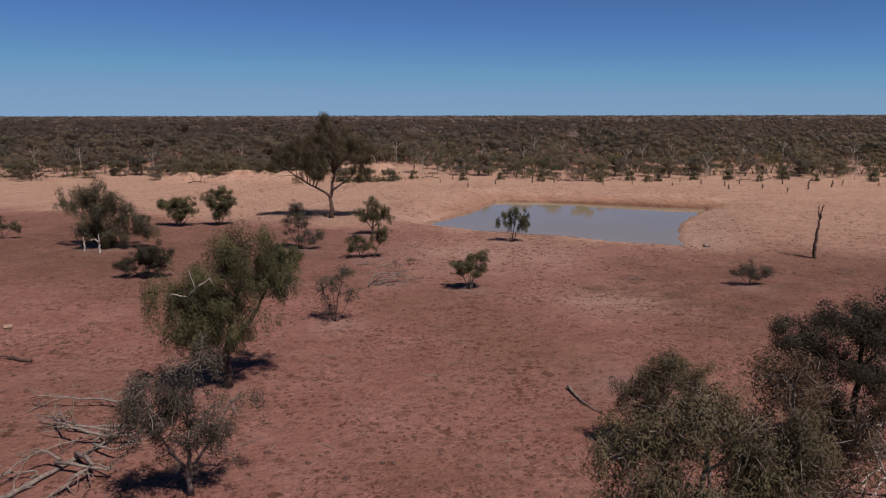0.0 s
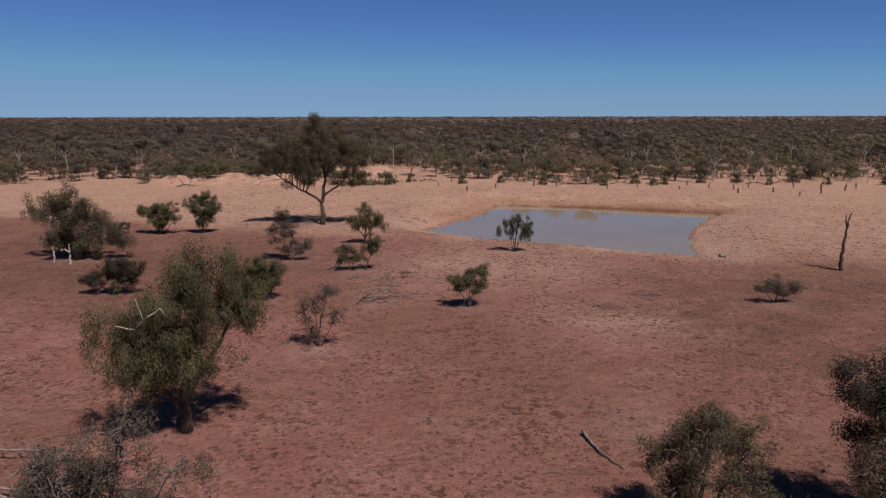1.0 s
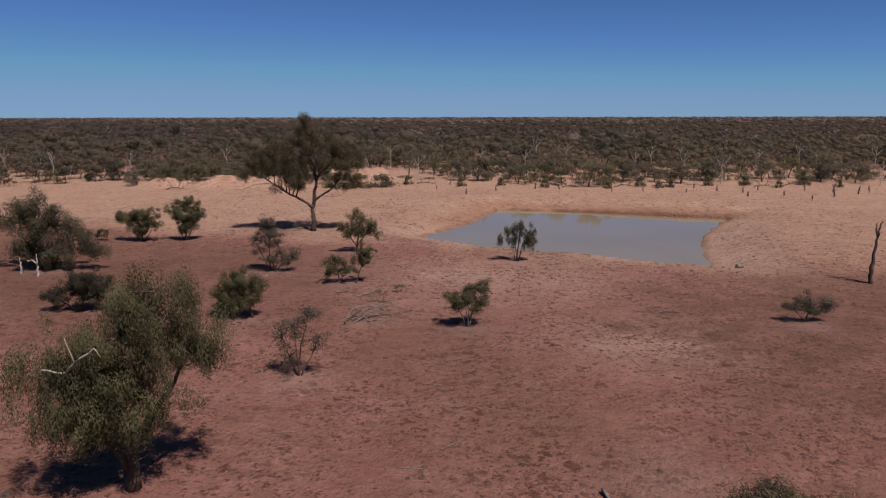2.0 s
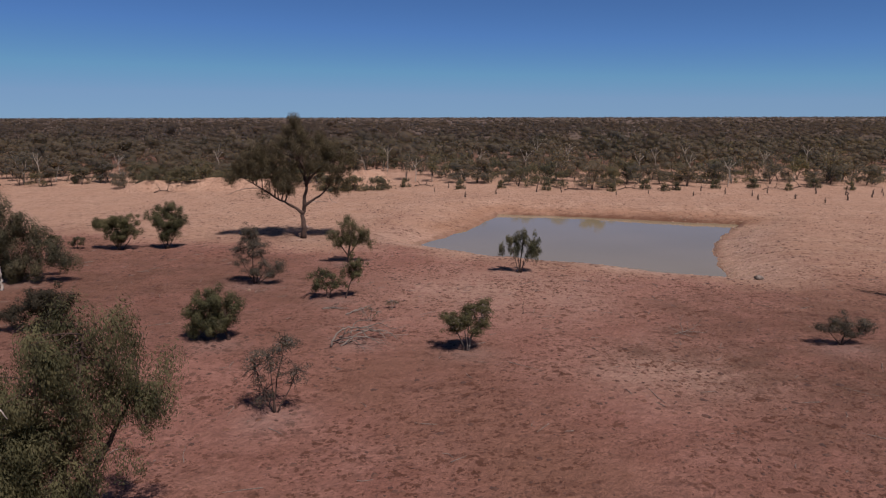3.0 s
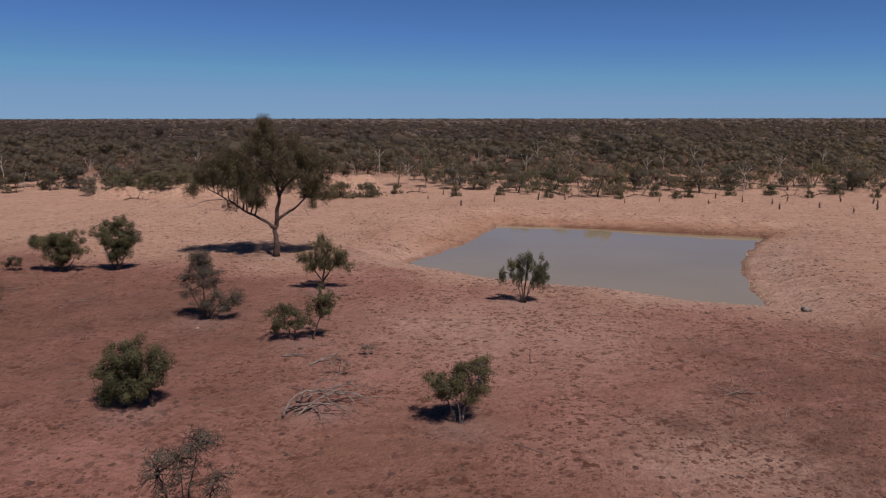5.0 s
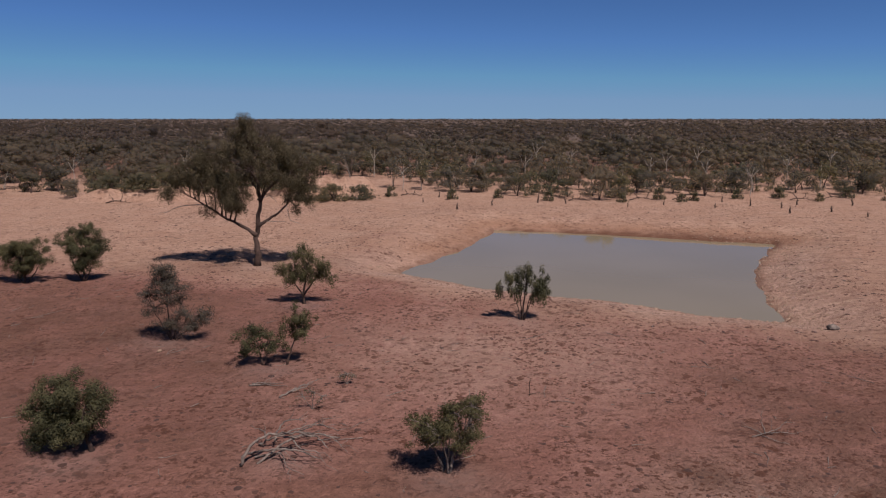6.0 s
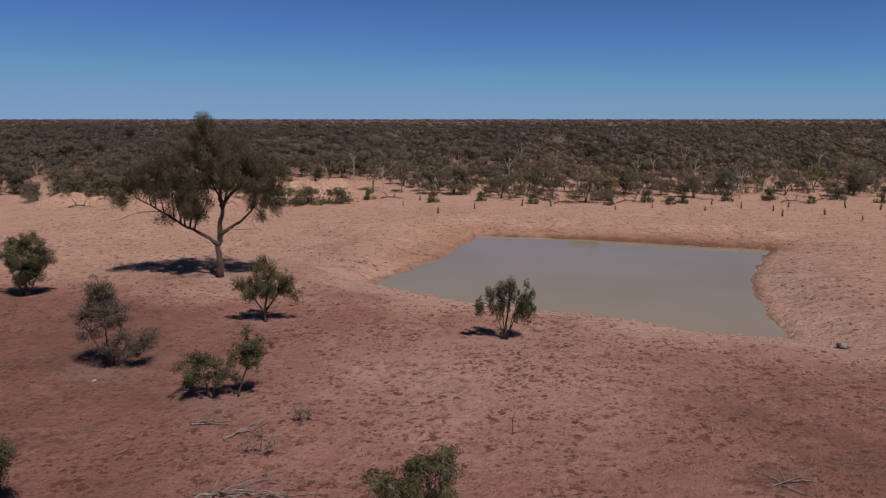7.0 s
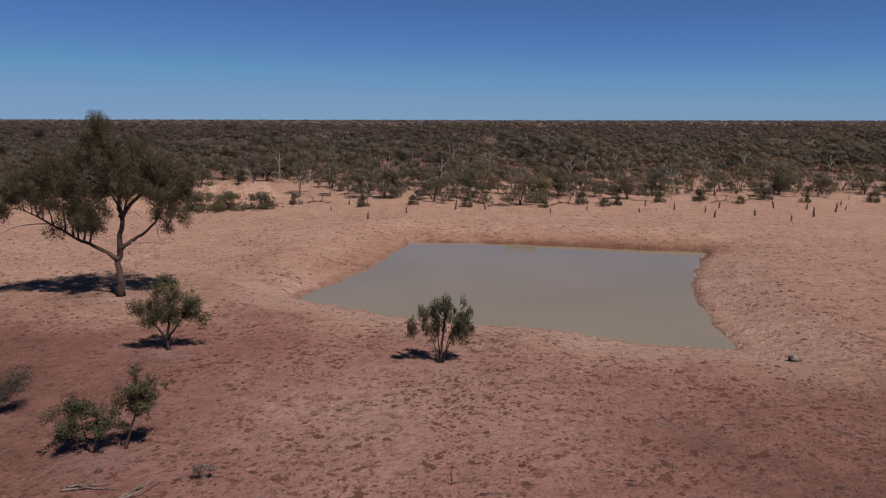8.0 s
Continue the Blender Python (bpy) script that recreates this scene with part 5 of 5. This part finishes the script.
for k, (x, y, h) in enumerate([(56.3, 152.6, 5.2), (85.6, 147.2, 4.8), (52.0, 163.0, 5.5), (42.0, 166.0, 6.0), (-30.0, 166.0, 5.5), (-70.0, 162.0, 6.0), (-6.5, 161.5, 5.0), (110.0, 155.0, 5.5), (-52.0, 172.0, 6.5), (-38.0, 182.0, 7.0), (-15.0, 190.0, 6.5), (8.0, 178.0, 6.5), (18.0, 172.0, 6.0), (30.0, 186.0, 7.0), (49.0, 178.0, 6.5), (60.0, 190.0, 7.0), (72.0, 172.0, 6.0), (98.0, 170.0, 6.5), (-85.0, 158.0, 6.5), (-98.0, 162.0, 6.5), (24.0, 200.0, 7.5), (88.0, 185.0, 7.0)]):
    dead_wood("dead_tree", on(x, y), [(0.085, [(0, 0, -0.2), (0.2, 0, h * 0.4), (0.1, 0, h * 0.7), (0.3, 0, h)]), (0.05, [(0.12, 0, h * 0.6), (-0.5, 0.2, h * 0.8), (-0.8, 0.2, h * 0.95)]), (0.06, [(0.15, 0, h * 0.7), (0.8, 0, h * 0.85), (1.3, 0, h * 0.9)])],
              "bleached white dead tree at the woodland edge", "dead tree", WHITE_WOOD, 60 + k, 4, group="dead trees at the woodland edge")


def stump(loc, seed, tall):
    rng = np.random.default_rng(seed)
    lean = rng.normal(0, 0.16, 2) * tall
    return dead_wood("stump", loc, [(0.15, [(0, 0, -0.1), (lean[0] * 0.5, lean[1] * 0.5, tall * 0.5), (lean[0], lean[1], tall)]), (0.06, [(lean[0] * 0.5, lean[1] * 0.5, tall * 0.5), (lean[0] * 0.5 + 0.25, 0, tall * 0.75)])],
                     "short broken dead stump on the tan flat", "stump", BARK, seed, 1, 0.3, "stumps on the flat")


FIRST = [stump(on(58.9, 141.0), 71, 1.0), stump(on(59.8, 132.4), 72, 0.9), stump(on(66.5, 138.5), 73, 1.3)]
for k, (x, y) in enumerate([(36.8, 139.5), (44.0, 136.8), (50.2, 138.4), (54.0, 136.0), (70.4, 136.2), (74.0, 134.5), (77.5, 137.0), (62.0, 127.0), (21.5, 141.8), (9.2, 138.5), (3.5, 133.0), (17.0, 143.0), (30.5, 137.5), (84.0, 136.0), (91.0, 140.0), (47.5, 143.0), (52.6, 130.5), (67.0, 129.5), (-2.0, 145.0), (80.0, 141.5), (96.0, 133.0), (0.6, 151.0)]):
    copy_thing(FIRST[k % 3], pose(*on(x, y), 0, 0, 47 * k) @ Matrix.Scale(0.75 + 0.08 * (k % 6), 4))
for k, (x, y, s) in enumerate([(35.0, 145.4, 1.0), (69.0, 148.0, 1.0), (62.5, 147.0, 0.8), (94.0, 141.0, 0.8), (24.0, 146.0, 0.6), (-4.5, 153.0, 0.8), (42.0, 146.5, 0.7), (-52.0, 141.5, 0.9)]):
    dead_wood("branch_pile", on(x, y), [(0.1, [(-2.2 * s, 0, 0.1), (-0.4, 0.2, 0.5 * s), (1.2 * s, -0.1, 0.3), (2.4 * s, 0, 0.1)]), (0.08, [(-0.6, 0, 0.3), (-1.0 * s, 0.2, 0.9 * s), (-1.5 * s, 0.3, 1.4 * s)]), (0.08, [(0.4, 0, 0.3), (0.9 * s, -0.2, 0.9 * s), (1.0 * s, 0, 1.5 * s)])],
              "heap of dark dead branches on the tan flat", "branches", BARK, 90 + k, 7)


# ---- small litter ----
def lumps(name, spots, material, label, category, seed, flat=0.5):
    """Many small uneven lumps in one mesh."""
    rng = np.random.default_rng(seed)
    g = Geo()
    n = len(spots)
    spots = np.asarray(spots)
    z = lay(spots[:, 0], spots[:, 1])
    a = np.arange(6) * np.pi / 3
    ring = np.stack([np.cos(a), np.sin(a)], -1)
    size = spots[:, 2]
    r = size[:, None] * rng.uniform(0.6, 1.25, (n, 6))
    v = np.zeros((n, 7, 3))
    v[:, :6, 0], v[:, :6, 1] = ring[None, :, 0] * r, ring[None, :, 1] * r
    v[:, :6, 2] = -0.02
    v[:, 6, :2] = size[:, None] * rng.uniform(-0.3, 0.3, (n, 2))
    v[:, 6, 2] = size * flat * rng.uniform(0.9, 1.3, n)
    v += np.stack([spots[:, 0], spots[:, 1], z], -1)[:, None]
    k = np.arange(6)
    tris = (np.stack([k, (k + 1) % 6, np.full(6, 6)], -1)[None] + (np.arange(n) * 7)[:, None, None]).reshape(-1, 3)
    g.add(v.reshape(-1, 3), None, tris)
    return tagged(new(name, g.mesh(name, material)), label, category, kind="stuff")


def spread_litter():
    rng = np.random.default_rng(55)
    x, y = rng.uniform(-50, 62, 95000), 14 + 126 * rng.uniform(0, 1, 95000)
    d = shore_distance(x, y)
    much = smooth(waves(x, y, 22, 31) + 0.9 * waves(x, y, 5, 32), -0.2, 1.2) * (d > 2.0) * np.where(y > 100, 0.5, 1) * np.where((x > 24) & (y > 74), 0.4, 1) + 0.16 * (d > 1.5)
    keep = rng.uniform(0, 1, len(x)) < much * 0.7
    lumps("dung_pats", np.stack([x, y, np.minimum(rng.gamma(2.3, 0.038, len(x)) + 0.035, 0.25)], -1)[keep], CLOD, "dark dried dung and clods strewn on the soil", "dung", 56, 0.24)
    x, y = rng.uniform(-6, 30, 9000), rng.uniform(72, 98, 9000)
    d = shore_distance(x, y) + 0.35 * waves(x, y, 7, 3)
    keep = (d > -0.1) & (d < 5) & (rng.uniform(0, 1, 9000) < 0.9 * np.exp(-np.maximum(d, 0) / 1.4))
    lumps("shore_crust", np.stack([x, y, np.minimum(rng.gamma(2.5, 0.03, len(x)) + 0.03, 0.2)], -1)[keep], ROCK, "pale broken mud crust along the dam's edge", "mud crust", 61, 0.35)
    x, y = rng.uniform(20, 56, 9000), rng.uniform(74, 122, 9000)
    d = shore_distance(x, y)
    keep = (d > -0.4) & (d < 6) & (x > 26 + (y - 80) * 0.2) & (rng.uniform(0, 1, 9000) < np.exp(-np.maximum(d, 0) / 2.2))
    lumps("shore_stones", np.stack([x, y, np.minimum(rng.gamma(2.5, 0.028, len(x)) + 0.03, 0.2)], -1)[keep], ROCK, "tan clods and stones along the dam's edge", "stones", 57, 0.6)
    g = Geo()
    for _ in range(650):
        x, y = rng.uniform(-40, 45), rng.uniform(15, 110)
        if float(shore_distance(np.array(x), np.array(y))) < 2:
            continue
        a, s = rng.uniform(0, 6.28), rng.gamma(3, 0.12)
        z = height(x, y) + 0.03
        c, e = np.array((x, y, z)), np.array((math.cos(a), math.sin(a), 0)) * s
        tube(g, [c - e, c + rng.normal(0, 0.05, 3) * (1, 1, 0.3), c + e], [0.02, 0.018, 0.008], 4)
    tagged(new("twigs", g.mesh("twigs", DEAD)), "pale dry twigs scattered on bare soil", "twigs", kind="stuff")


spread_litter()
def stone(x, y, size, material, label, seed):
    """One worn, uneven rock."""
    rng = np.random.default_rng(seed)
    mids = {}
    v, tris = [p for p in ICO], []
    for f in ICO_FACES:
        m = []
        for i, j in ((f[0], f[1]), (f[1], f[2]), (f[2], f[0])):
            key = (min(i, j), max(i, j))
            if key not in mids:
                mids[key] = len(v)
                v.append(unit((ICO[i] + ICO[j])[None])[0])
            m.append(mids[key])
        tris += [(f[0], m[0], m[2]), (f[1], m[1], m[0]), (f[2], m[2], m[1]), tuple(m)]
    v = np.array(v) * (1 + rng.uniform(-0.16, 0.16, (len(v), 1))) * (1.0, 0.75, 0.6) * size
    g = Geo()
    g.add(v + np.array((0, 0, 0.35 * size)), None, tris)
    ob = new("stone", g.mesh("stone", material))
    ob.matrix_basis = pose(*on(x, y), 0, 0, 40 * seed)
    return tagged(ob, label, "stone")


# Grey debris beside the dam, built as one rounded rock.
stone(28.5, 75.4, 0.42, DEAD, "single rounded lump of grey weathered debris beside the dam", 58)
stone(-29.2, 44.5, 0.32, ROCK, "single pale weathered rock on red soil", 59)
stone(-15.4, 69.3, 0.16, ROCK, "small pale stone beside a grey shrub", 60)
